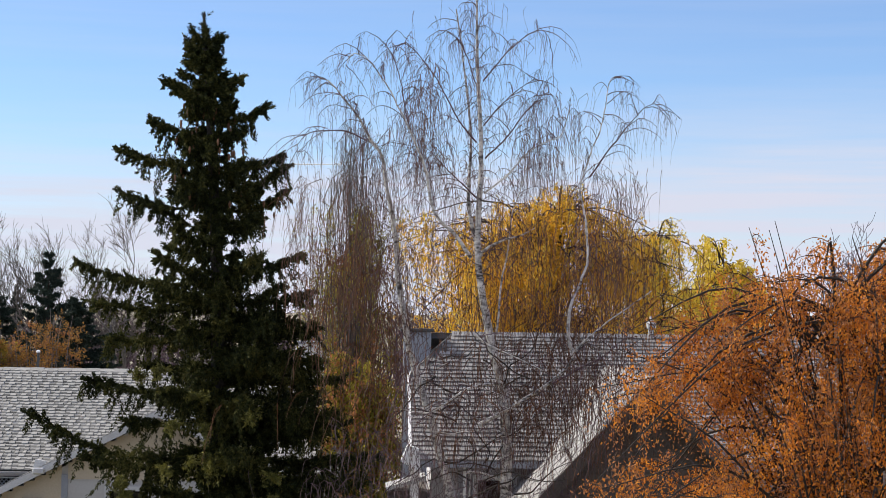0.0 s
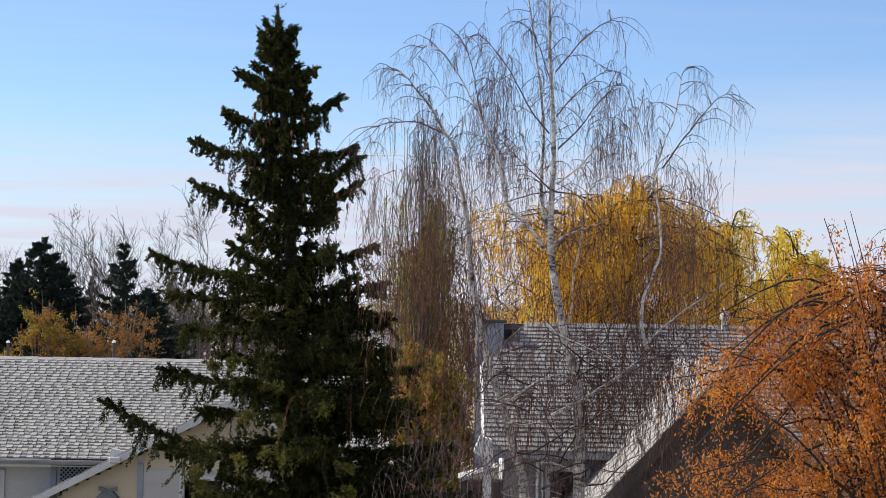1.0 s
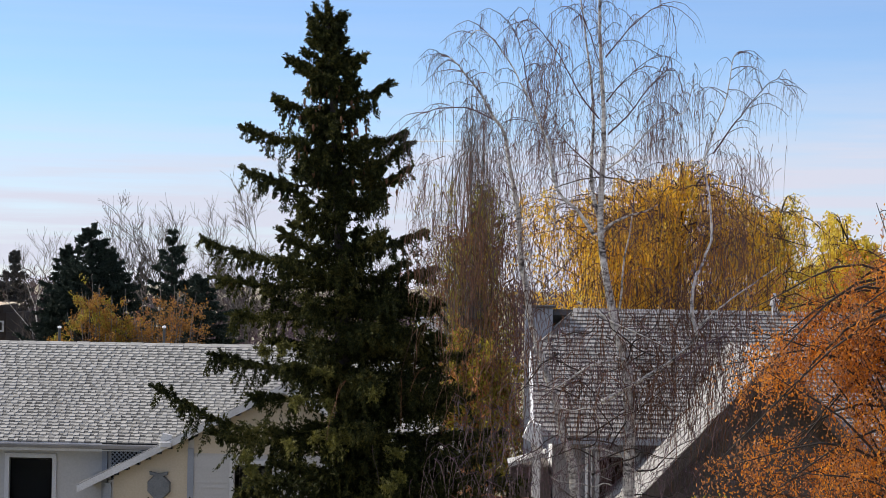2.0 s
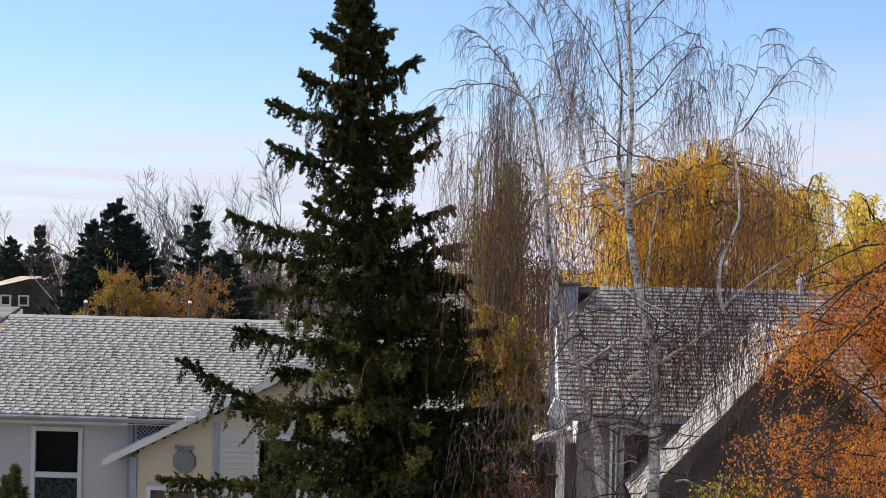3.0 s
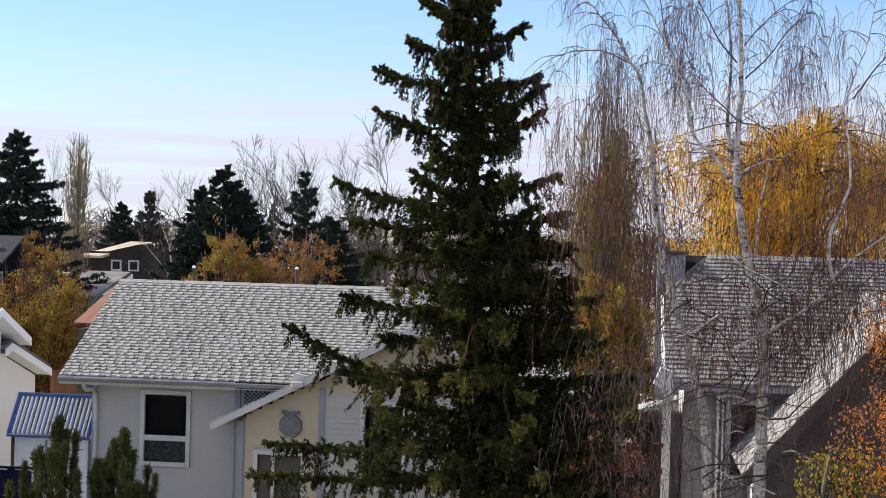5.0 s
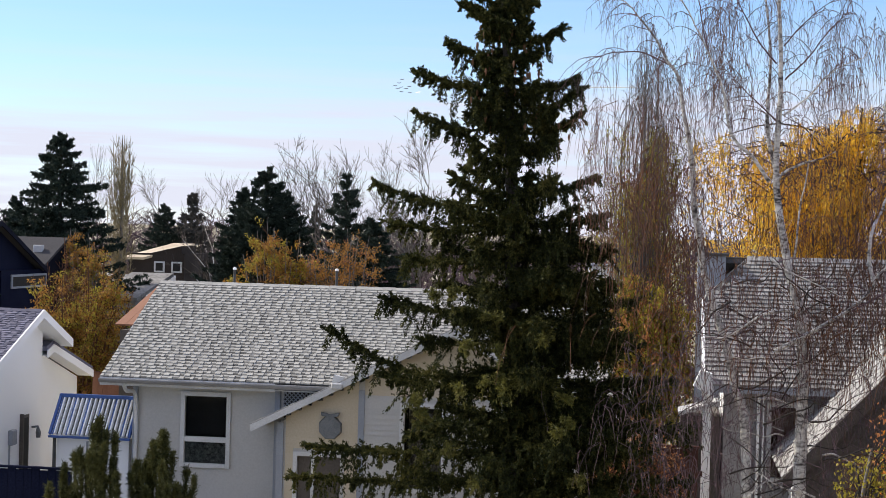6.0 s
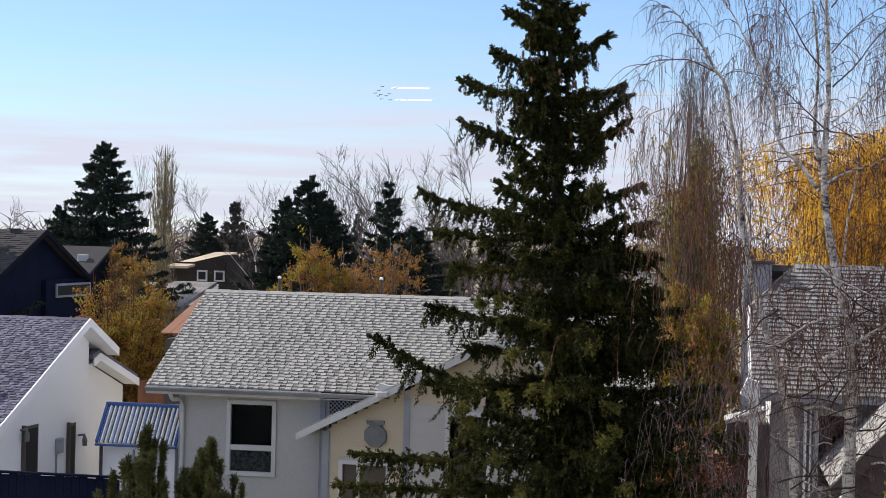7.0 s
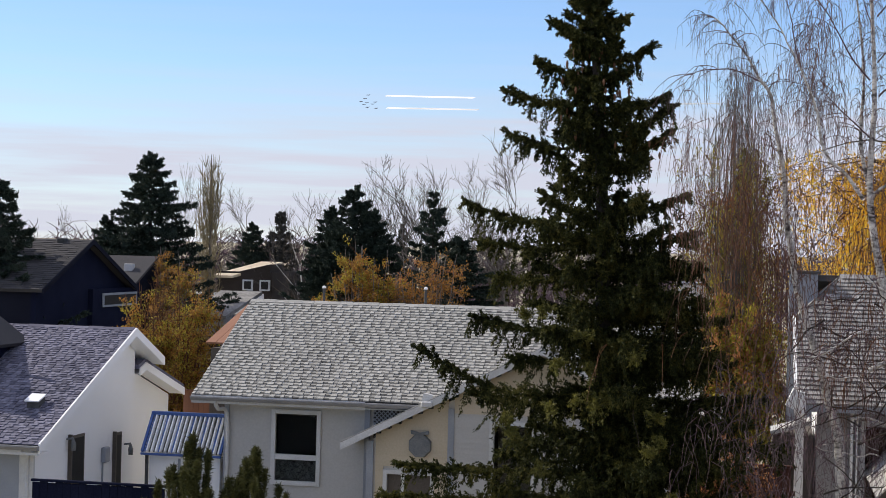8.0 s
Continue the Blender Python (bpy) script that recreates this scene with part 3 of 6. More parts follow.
def birch():
    """The bare weeping birch: white stems, limbs, curtains of fine twigs."""
    rng = np.random.default_rng(21)
    tree = empty("birch_tree", pose(4.3, 26, 0), "leafless weeping birch with white bark and hanging twigs", "birch")
    # limbs as x, depth, z from the foot
    L = {
        "stem": ([(0.0, 0, 0), (0.04, 0, 2.4), (0.04, 0, 4.71), (-0.22, 0, 5.85), (-0.40, 0, 7.0), (-0.38, 0, 8.4), (-0.44, 0, 9.96), (-0.48, 0, 11.3)], 0.125, 0.010),
        "stem_fork": ([(-0.38, 0, 6.95), (-0.54, 0.2, 7.75), (-0.51, 0.3, 8.84), (-0.74, 0.3, 10.6)], 0.045, 0.01),
        "left_stem": ([(-0.62, 0.5, 0.00), (-0.67, 0.5, 3.03), (-0.83, 0.5, 3.90), (-1.00, 0.5, 4.53), (-1.21, 0.5, 5.15), (-1.36, 0.5, 5.65), (-1.46, 0.5, 6.23), (-1.55, 0.5, 6.81), (-1.61, 0.5, 7.40), (-1.72, 0.5, 7.90), (-1.80, 0.5, 8.40), (-2.01, 0.5, 8.69), (-2.17, 0.5, 8.98), (-2.38, 0.5, 9.27), (-2.55, 0.5, 9.48), (-2.73, 0.5, 9.57)], 0.085, 0.005),
        "left_arc": ([(-1.92, 0.5, 8.60), (-2.30, 0.5, 8.77), (-2.55, 0.5, 8.78), (-2.84, 0.5, 8.74), (-3.00, 0.5, 8.60), (-3.05, 0.5, 8.39)], 0.014, 0.003),
        "mid_stem": ([(-0.55, -0.3, 6.92), (-0.77, -0.3, 7.24), (-1.02, -0.3, 7.46), (-1.14, -0.3, 7.69), (-1.21, -0.3, 8.05), (-1.28, -0.3, 8.33), (-1.40, -0.3, 8.64), (-1.51, -0.3, 8.90), (-1.63, -0.3, 9.10), (-1.83, -0.3, 9.42), (-2.03, -0.3, 9.69), (-2.21, -0.3, 9.80), (-2.33, -0.3, 9.77), (-2.39, -0.3, 9.58)], 0.03, 0.003),
        "limb_d": ([(-1.41, -0.2, 8.63), (-1.52, -0.2, 9.07), (-1.58, -0.2, 9.40), (-1.68, -0.2, 9.72), (-1.80, -0.2, 9.92), (-1.90, -0.2, 9.95)], 0.012, 0.003),
        "limb_e": ([(-0.45, 0.0, 8.61), (-0.74, 0.0, 8.98), (-0.98, 0.0, 9.43), (-1.19, 0.0, 9.72), (-1.38, 0.0, 9.95), (-1.52, 0.0, 10.02), (-1.62, 0.0, 9.90)], 0.014, 0.003),
        "limb_k": ([(-0.42, 0.1, 7.80), (-0.72, 0.1, 8.07), (-0.94, 0.1, 8.29), (-1.13, 0.1, 8.49), (-1.30, 0.1, 8.57)], 0.014, 0.003),
        "limb_l": ([(-0.42, 0.1, 9.37), (-0.60, 0.1, 9.78), (-0.72, 0.1, 10.07), (-0.93, 0.1, 10.23), (-1.09, 0.1, 10.17)], 0.01, 0.003),
        "limb_c": ([(-0.37, -0.2, 7.86), (-0.11, -0.2, 8.07), (0.10, -0.2, 8.29), (0.26, -0.2, 8.48), (0.51, -0.2, 8.64), (0.67, -0.2, 8.71), (0.77, -0.2, 8.95), (0.85, -0.2, 9.19)], 0.018, 0.004),
        "limb_b": ([(-0.30, 0.2, 8.40), (-0.00, 0.2, 8.70), (0.25, 0.2, 9.06), (0.50, 0.2, 9.32), (0.67, 0.2, 9.40), (0.80, 0.2, 9.26)], 0.015, 0.003),
        "limb_m": ([(-0.37, -0.1, 8.85), (-0.13, -0.1, 9.14), (0.13, -0.1, 9.37), (0.38, -0.1, 9.54), (0.54, -0.1, 9.51)], 0.012, 0.003),
        "limb_n": ([(-0.36, 0.1, 9.52), (-0.10, 0.1, 9.83), (0.15, 0.1, 10.09), (0.36, 0.1, 10.26), (0.52, 0.1, 10.29), (0.66, 0.1, 10.13)], 0.013, 0.003),
        "limb": ([(-0.44, -0.1, 6.93), (-0.30, -0.1, 7.07), (-0.03, -0.1, 7.20), (0.20, -0.1, 7.27), (0.40, -0.1, 7.38)], 0.03, 0.006),
        "right_stem": ([(-0.09, 0.2, 5.82), (-0.04, 0.2, 6.56), (0.05, 0.2, 7.14), (0.11, 0.2, 7.64), (0.23, 0.2, 7.98), (0.31, 0.2, 8.29)], 0.018, 0.005),
        "right_limb": ([(0.94, -0.5, 5.50), (0.85, -0.5, 5.90), (0.89, -0.5, 6.31), (1.00, -0.5, 6.64), (1.09, -0.5, 6.96), (1.04, -0.5, 7.45), (0.96, -0.5, 7.94), (1.07, -0.5, 8.35), (1.22, -0.5, 8.76), (1.31, -0.5, 9.09), (1.38, -0.5, 9.48), (1.47, -0.5, 9.59)], 0.03, 0.004),
        "right_limb_fork": ([(1.12, -0.5, 8.10), (1.35, -0.5, 8.46), (1.56, -0.5, 8.73), (1.73, -0.5, 8.93), (1.92, -0.5, 9.14), (2.06, -0.5, 9.19), (2.15, -0.5, 9.04)], 0.014, 0.003),
        "low_limb": ([(-0.44, -0.5, 4.54), (0.11, -0.5, 4.84), (0.54, -0.5, 5.10), (0.89, -0.5, 5.40), (1.04, -0.5, 5.66), (1.27, -0.5, 5.86), (1.60, -0.5, 6.13), (2.09, -0.5, 6.49)], 0.036, 0.008),
        "low_limb_fork": ([(0.62, -0.5, 5.14), (1.07, -0.5, 5.40), (1.35, -0.5, 5.54), (1.69, -0.5, 5.84)], 0.016, 0.005),
        "limb_f": ([(-0.53, -0.6, 5.83), (-0.29, -0.6, 5.67), (0.11, -0.6, 5.49), (0.50, -0.6, 5.30)], 0.02, 0.005),
        "limb_g": ([(-0.04, -0.1, 5.13), (-0.61, -0.3, 5.04), (-1.17, -0.4, 4.71), (-1.66, -0.4, 4.78)], 0.026, 0.006),
    }
    fine, mid = [], []
    for key, (c, r0, r1) in L.items():
        n = 8 * len(c)
        P = curve(c, n)
        P[:, :2] += np.cumsum(rng.normal(size=(n, 2)) * 0.004, axis=0)
        u = np.linspace(0, 1, n)
        thick = key.endswith("stem") or key in ("right_limb", "limb", "left_stem")
        part("stem" if "stem" in key else "limb", tri_mesh("limb", *tubes([(P, r0 + (r1 - r0) * u ** 0.7)], 8 if thick else 6)), M_BIRCHBARK if r0 > 0.017 else M_TWIG, tree, smooth=True)
        high = c[-1][2] > 7.0
        reach = float(np.linalg.norm(np.diff(P, axis=0), axis=1).sum())
        lo = 0.5 if key == "stem" else (0.35 if reach > 4 else 0.1)
        count = int(reach * (1 - lo) * (7.5 if high else 6.0)) + 2
        # side twigs leave the limb forwards and upwards, then arch over and hang
        for t in lo + (1 - lo) * (np.arange(count) + rng.random(count)) / count:
            k = min(n - 2, int(t * (n - 1)))
            b, d = P[k], unit(P[k + 1] - P[k])
            side = unit(rng.normal(size=3) * [1, 0.7, 0.45])
            v = unit(d * 0.55 + side * 0.8 + [0, 0, 0.25])
            T = rng.uniform(0.35, 0.95) * (1.1 - 0.45 * t)
            w = np.linspace(0, 1, 8)[:, None]
            Q = b + v * T * w + np.array([0, 0, -0.62]) * T * w ** 2.6 + np.cumsum(rng.normal(size=(8, 3)) * 0.008, axis=0)
            mid.append((Q, np.linspace(0.0062, 0.0026, 8)))
            fine += strands(rng, [(Q, None)], 5.5 if high else 4.5, 0.5, 0.0026, 0.15, 0.16)
        fine += strands(rng, [(P, None)], reach * 2.0, 0.45, 0.003, max(lo, 0.3), 0.2)
    tagged(part("twig_work", tri_mesh("twig_work", *tubes(mid, 4)), M_TWIG, tree), kind="stuff")
    tagged(part("twig_curtain", tri_mesh("twig_curtain", *tubes(fine, 3)), M_TWIG, tree, "curtains of fine purple-brown twigs"), kind="stuff")
    # crooked dark branches low on the stems
    for i in range(44):
        z = rng.uniform(2.2, 5.6)
        a = rng.choice([-1.0, 1.0])
        p = np.array([rng.uniform(-1.0, 0.4), rng.uniform(-0.3, 0.5), z])
        pts, v = [p], np.array([a * rng.uniform(0.5, 1.0), rng.uniform(-0.5, 0.2), rng.uniform(-0.1, 0.7)])
        for k in range(7):
            v = unit(v + rng.normal(size=3) * 0.34 + np.array([0, 0, -0.03]))
            pts.append(pts[-1] + v * rng.uniform(0.12, 0.27))
        part("low_branch", tri_mesh("low_branch", *tubes([(curve(pts, 14), np.linspace(rng.uniform(0.008, 0.018), 0.003, 14))], 5)), M_BARK if i % 5 else M_BIRCHBARK, tree)
    # lower curtains, russet
    low = []
    for cx, cy, z0, z1, w, n in ((-2.0, 1.0, 5.4, 7.4, 0.4, 200), (-1.7, 0.8, 4.8, 7.0, 0.42, 260), (0.9, 0.4, 4.6, 6.4, 0.8, 420), (1.9, 0.2, 5.0, 7.2, 0.6, 200), (0.2, -0.3, 4.2, 5.8, 1.0, 420), (-2.3, 0.9, 6.2, 8.2, 0.3, 160)):
        for i in range(n):
            b = np.array([cx + rng.normal() * w, cy + rng.normal() * 0.4, rng.uniform(z0, z1)])
            low.append((np.array([b, b]), None))
    tagged(part("russet_curtain", tri_mesh("russet_curtain", *tubes(strands(rng, low, 1.0, 0.85, 0.0058, 0.0, 0.24), 3)), M_TWIGRED, tree, "russet hanging twigs low in the crown"), kind="stuff")
    # long russet and purple twigs hanging between the upper limbs
    for mt, rad, more in ((M_TWIGRED, 0.0038, 0.9), (M_TWIG, 0.003, 0.4)):
        low = []
        for cx, cy, z0, z1, w, n in ((-0.7, 0.3, 6.2, 8.3, 0.55, 240), (0.6, 0.2, 5.8, 7.6, 0.65, 360), (1.55, 0.1, 6.2, 8.3, 0.32, 340), (-1.6, 0.4, 6.4, 9.0, 0.45, 260), (-1.2, 0.1, 8.3, 9.8, 0.2, 240), (0.5, 0.1, 8.1, 9.4, 0.3, 200), (-2.95, 0.4, 6.6, 8.1, 0.14, 120), (-0.5, 0.1, 9.0, 10.8, 0.4, 200)):
            if mt is M_TWIGRED and z1 > 10:
                continue
            for i in range(int(n * more)):
                q = np.array([cx + rng.normal() * w, cy + rng.normal() * 0.4, rng.uniform(z0, z1)])
                low.append((np.array([q, q]), None))
        tagged(part("upper_curtain", tri_mesh("upper_curtain", *tubes(strands(rng, low, 1.0, 0.8, rad, 0.0, 0.2), 3)), mt, tree), kind="stuff")
    # dark twigs hanging low before the house wall
    low = []
    for cx, z0, z1, w, n in ((-1.0, 2.6, 5.6, 0.5, 420), (0.1, 2.4, 5.2, 0.6, 460), (1.1, 2.6, 5.6, 0.6, 420), (-1.9, 2.4, 4.6, 0.5, 260)):
        for i in range(n):
            q = np.array([cx + rng.normal() * w, rng.normal() * 0.5, rng.uniform(z0, z1)])
            low.append((np.array([q, q]), None))
    tagged(part("low_curtain", tri_mesh("low_curtain", *tubes(strands(rng, low, 1.0, 0.62, 0.0042, 0.0, 0.35), 3)), M_TWIG, tree), kind="stuff")
    return tree


def column_tree():
    """The narrow tree behind the birch: upright stems, olive and russet skirts."""
    rng = np.random.default_rng(8)
    tree = empty("column_tree", pose(2.9, 38, 0), "narrow bare upright tree with olive and brown leaves below", "tree")
    stems = []
    for i in range(60):
        a, r = rng.uniform(0, 6.28), 0.72 * np.sqrt(rng.random())
        top = 11.6 - 3.6 * r - rng.random() ** 1.3 * 2.2
        foot = rng.uniform(0.5, 4.0)
        x1 = -0.08 + r * np.cos(a)
        stems.append((curve([(0, 0, foot), (x1 * 0.9, r * np.sin(a) * 0.9, foot + (top - foot) * 0.35), (x1, r * np.sin(a), foot + (top - foot) * 0.7), (x1 * 0.92, r * np.sin(a), top)], 10), np.linspace(0.014, 0.003, 10)))
    for P, R in stems:
        P[1:, :2] += np.cumsum(rng.normal(size=(len(P) - 1, 2)) * 0.035, axis=0)
    trunk = [(np.array([[0, 0, 0], [0, 0, 5], [-0.05, 0, 9.4]]), np.array([0.16, 0.08, 0.008]))]
    part("trunk", tri_mesh("trunk", *tubes(trunk, 8)), M_GREYBARK, tree)
    tagged(part("branch_work", tri_mesh("branch_work", *tubes(stems, 4)), M_TWIGGREY, tree), kind="stuff")
    subs = []
    for P, R in stems:
        subs += spread_limbs(rng, P, 0.0038, 24, 0.34, 1.5, 0.3, 0.7, 1.0)
    tagged(part("twig_work", tri_mesh("twig_work", *tubes(subs, 3)), M_TWIGGREY, tree), kind="stuff")
    for mt, z0, z1, n, w in ((M_TWIGRED, 4.2, 8.2, 420, 0.62), (M_OLIVE_DARK, 2.6, 8.4, 1300, 0.58), (M_RUSSET_DARK, 3.2, 7.6, 420, 0.66), (M_TWIGGREY, 5.8, 10.2, 760, 0.46)):
        low = []
        for i in range(n):
            z = rng.uniform(z0, z1)
            b = np.array([0.05 + rng.normal() * w * (1.15 - z * 0.06), rng.normal() * 0.5, z])
            if math.sin(b[0] * 6.5 + z * 0.8) + math.sin(z * 2.9 - b[0] * 3) < -0.75:
                continue
            low.append((np.array([b, b]), None))
        st = strands(rng, low, 1.0, 0.9, 0.005, 0.0, 0.15)
        if mt in (M_OLIVE_DARK, M_RUSSET_DARK):
            tagged(part("foliage", tri_mesh("foliage", *leaves_on(rng, st, 30, 0.06, 0.024, 0.045)), mt, tree), kind="stuff")
        else:
            tagged(part("twig_curtain", tri_mesh("twig_curtain", *tubes(st, 3)), mt, tree), kind="stuff")
    return tree


def leafy(name, x, y, top, rx, ry, foot, n_limbs, strand_n, per, material, label, seed, size=0.12, width=0.045, length=1.1, stems=1, bark=None, thin=0.0, flat_top=0.5, extra=None, low=0.25, twig_every=7, keep=1.0, limb=1.0):
    """A leafy crown on arching limbs, leaves in hanging sprays, with gaps between the limbs."""
    rng = np.random.default_rng(seed)
    tree = empty(name, pose(x, y, 0), label, "tree")
    H = top - foot
    wood, tips = [], []
    for s in range(stems):
        bx = (s - (stems - 1) / 2) * 0.35
        wood.append((curve([(bx, 0, 0), (bx * 1.4, 0, foot * 0.7 + 0.3), (bx * 2.0 + rng.normal() * 0.1, 0, foot + H * 0.55), (bx * 2.5, 0, top - H * 0.12)], 12), np.linspace(0.05 + H * 0.014, 0.015, 12)))
    for i in range(n_limbs):
        b = wood[i % stems][0]
        r0 = b[rng.integers(3, 11)]
        a = rng.uniform(0, 6.28)
        rr = np.sqrt(rng.random()) * 0.98
        ex, ey = rx * rr * np.cos(a), ry * rr * np.sin(a)
        zt = foot + H * (np.sqrt(max(0.0, 1 - rr ** 2)) ** flat_top) * rng.uniform(0.72, 1.0) * (1 if rng.random() < 0.6 else rng.uniform(low, 0.9))
        zt = max(zt, foot * 0.6)
        mid = (r0 + np.array([ex, ey, zt])) / 2 + np.array([0, 0, H * 0.10])
        P = curve([r0, mid, (ex, ey, zt)], 9)
        tips.append((P, np.linspace((0.012 + H * 0.0035) * limb, 0.006 * limb, 9)))
    part("trunk", tri_mesh("trunk", *tubes(wood, 8)), bark or M_GREYBARK, tree, smooth=True)
    tagged(part("limb_work", tri_mesh("limb_work", *tubes(tips, 5)), M_BARK, tree), kind="stuff")
    subs = []
    for P, R in tips:
        subs += spread_limbs(rng, P, 0.008, 5, 0.55 + H * 0.04, 0.5, 0.4, 0.8, 1.0)
    st = strands(rng, subs + tips, strand_n, length, 0.004, 0.2, 0.14)
    tagged(part("twig_work", tri_mesh("twig_work", *tubes(subs + st[::twig_every], 3)), M_TWIGRED, tree), kind="stuff")
    if keep < 1.0:
        st = [s for s in st if rng.random() < keep]
    if extra:
        cut = rng.random(len(st)) < extra[1]
        tagged(part("mixed_foliage", tri_mesh("mixed_foliage", *leaves_on(rng, [s for s, c in zip(st, cut) if c], per, size, width, 0.05)), extra[0], tree), kind="stuff")
        st = [s for s, c in zip(st, cut) if not c]
    tagged(part("foliage", tri_mesh("foliage", *leaves_on(rng, st, per, size, width, 0.05)), material, tree), kind="stuff")
    return tree


def airy_bush(name, x, y, top, rx, ry, foot, stems, material, extra, label, seed, leaf=0.07, per=10, bark=None, twig=None):
    """A thinning bush: stems fan upwards, short twigs all round, small loose leaves and an uneven outline."""
    rng = np.random.default_rng(seed)
    tree = empty(name, pose(x, y, 0), label, "bush")
    wood, subs, tips = [], [], []
    for i in range(stems):
        a, rr = rng.uniform(0, 6.28), np.sqrt(rng.random())
        ex, ey = rx * rr * np.cos(a), ry * rr * np.sin(a)
        H = foot + (top - foot) * (1 - 0.5 * rr ** 2.5) * rng.uniform(0.68, 1.0)
        b = np.array([ex * 0.12, ey * 0.12, 0.0])
        P = curve([b, (ex * 0.3, ey * 0.3, foot * 0.8), (ex * 0.75, ey * 0.75, foot + (H - foot) * 0.5), (ex, ey, H)], 12)
        P[1:, :2] += np.cumsum(rng.normal(size=(11, 2)) * 0.03, axis=0)
        wood.append((P, np.linspace(0.03, 0.008, 12)))
    for P, R in wood:
        for t in rng.uniform(0.3, 1.0, 16):
            k = int(t * 11)
            d = unit(rng.normal(size=3) * [1, 1, 0.5] + [0, 0, 0.65])
            L = rng.uniform(0.25, 0.75) * (top - foot) * 0.26 * (1.25 - 0.6 * t)
            w = np.linspace(0, 1, 5)[:, None]
            Q = P[k] + d * L * w + rng.normal(size=(5, 3)) * 0.02
            subs.append((Q, np.linspace(0.009, 0.005, 5)))
            for u in rng.uniform(0.2, 1.0, 4):
                q = Q[int(u * 4)]
                d2 = unit(d + rng.normal(size=3) * 0.7)
                tips.append((q + d2 * L * 0.55 * np.linspace(0, 1, 4)[:, None], np.linspace(0.005, 0.004, 4)))
    for path in wood:
        part("stem", tri_mesh("stem", *tubes([path], 5)), bark or M_GREYBARK, tree)
    tagged(part("twig_work", tri_mesh("twig_work", *tubes(subs + tips, 3)), twig or M_TWIGTAN, tree), kind="stuff")
    dense = np.array([1.0 if math.sin(q[0][0][0] * 3.1 + seed) + math.sin(q[0][0][2] * 2.7 + seed) > -0.7 else 0.25 for q in tips])
    kept = [q for q, d in zip(tips, dense) if rng.random() < d]
    cut = rng.random(len(kept)) < extra[1]
    tagged(part("mixed_foliage", tri_mesh("mixed_foliage", *leaves_on(rng, [q for q, c in zip(kept, cut) if c], per, leaf, leaf * 0.5, 0.05, 0.2)), extra[0], tree), kind="stuff")
    tagged(part("foliage", tri_mesh("foliage", *leaves_on(rng, [q for q, c in zip(kept, cut) if not c], per, leaf, leaf * 0.5, 0.05, 0.2)), material, tree), kind="stuff")
    return tree


def poplar(height, seed, label):
    """A slim column of upright tawny twigs at the origin."""
    rng = np.random.default_rng(seed)
    tree = empty("poplar_tree", pose(0, 0, 0), label, "tree")
    stems, subs = [], []
    for i in range(64):
        z0 = height * rng.uniform(0.12, 0.78)
        a = rng.uniform(0, 6.28)
        L = min(height - z0, height * rng.uniform(0.18, 0.34))
        r = 0.72 * rng.uniform(0.4, 1.0) * min(1.0, (1.08 - z0 / height) * 1.9)
        d = np.array([np.cos(a), np.sin(a), 0])
        stems.append((curve([(0, 0, z0), d * r * 0.7 + [0, 0, z0 + L * 0.3], d * r + [0, 0, z0 + L]], 8), np.linspace(0.022, 0.008, 8)))
    for P, R in stems:
        for t in rng.uniform(0.2, 1.0, 34):
            k = int(t * 7)
            d = unit(rng.normal(size=3) * [0.45, 0.45, 0.2] + [0, 0, 1.0])
            subs.append((P[k] + d * rng.uniform(0.25, 0.65) * np.linspace(0, 1, 4)[:, None], np.linspace(0.010, 0.006, 4)))
    part("trunk", tri_mesh("trunk", *tubes([(np.array([[0, 0, 0], [0.05, 0, height * 0.5], [0, 0, height]]), np.array([0.14, 0.08, 0.01]))], 8)), M_GREYBARK, tree)
    tagged(part("branch_work", tri_mesh("branch_work", *tubes(stems, 4)), M_TWIGTAWNY, tree), kind="stuff")
    tagged(part("twig_work", tri_mesh("twig_work", *tubes(subs, 3)), M_TWIGTAWNY, tree), kind="stuff")
    return tree


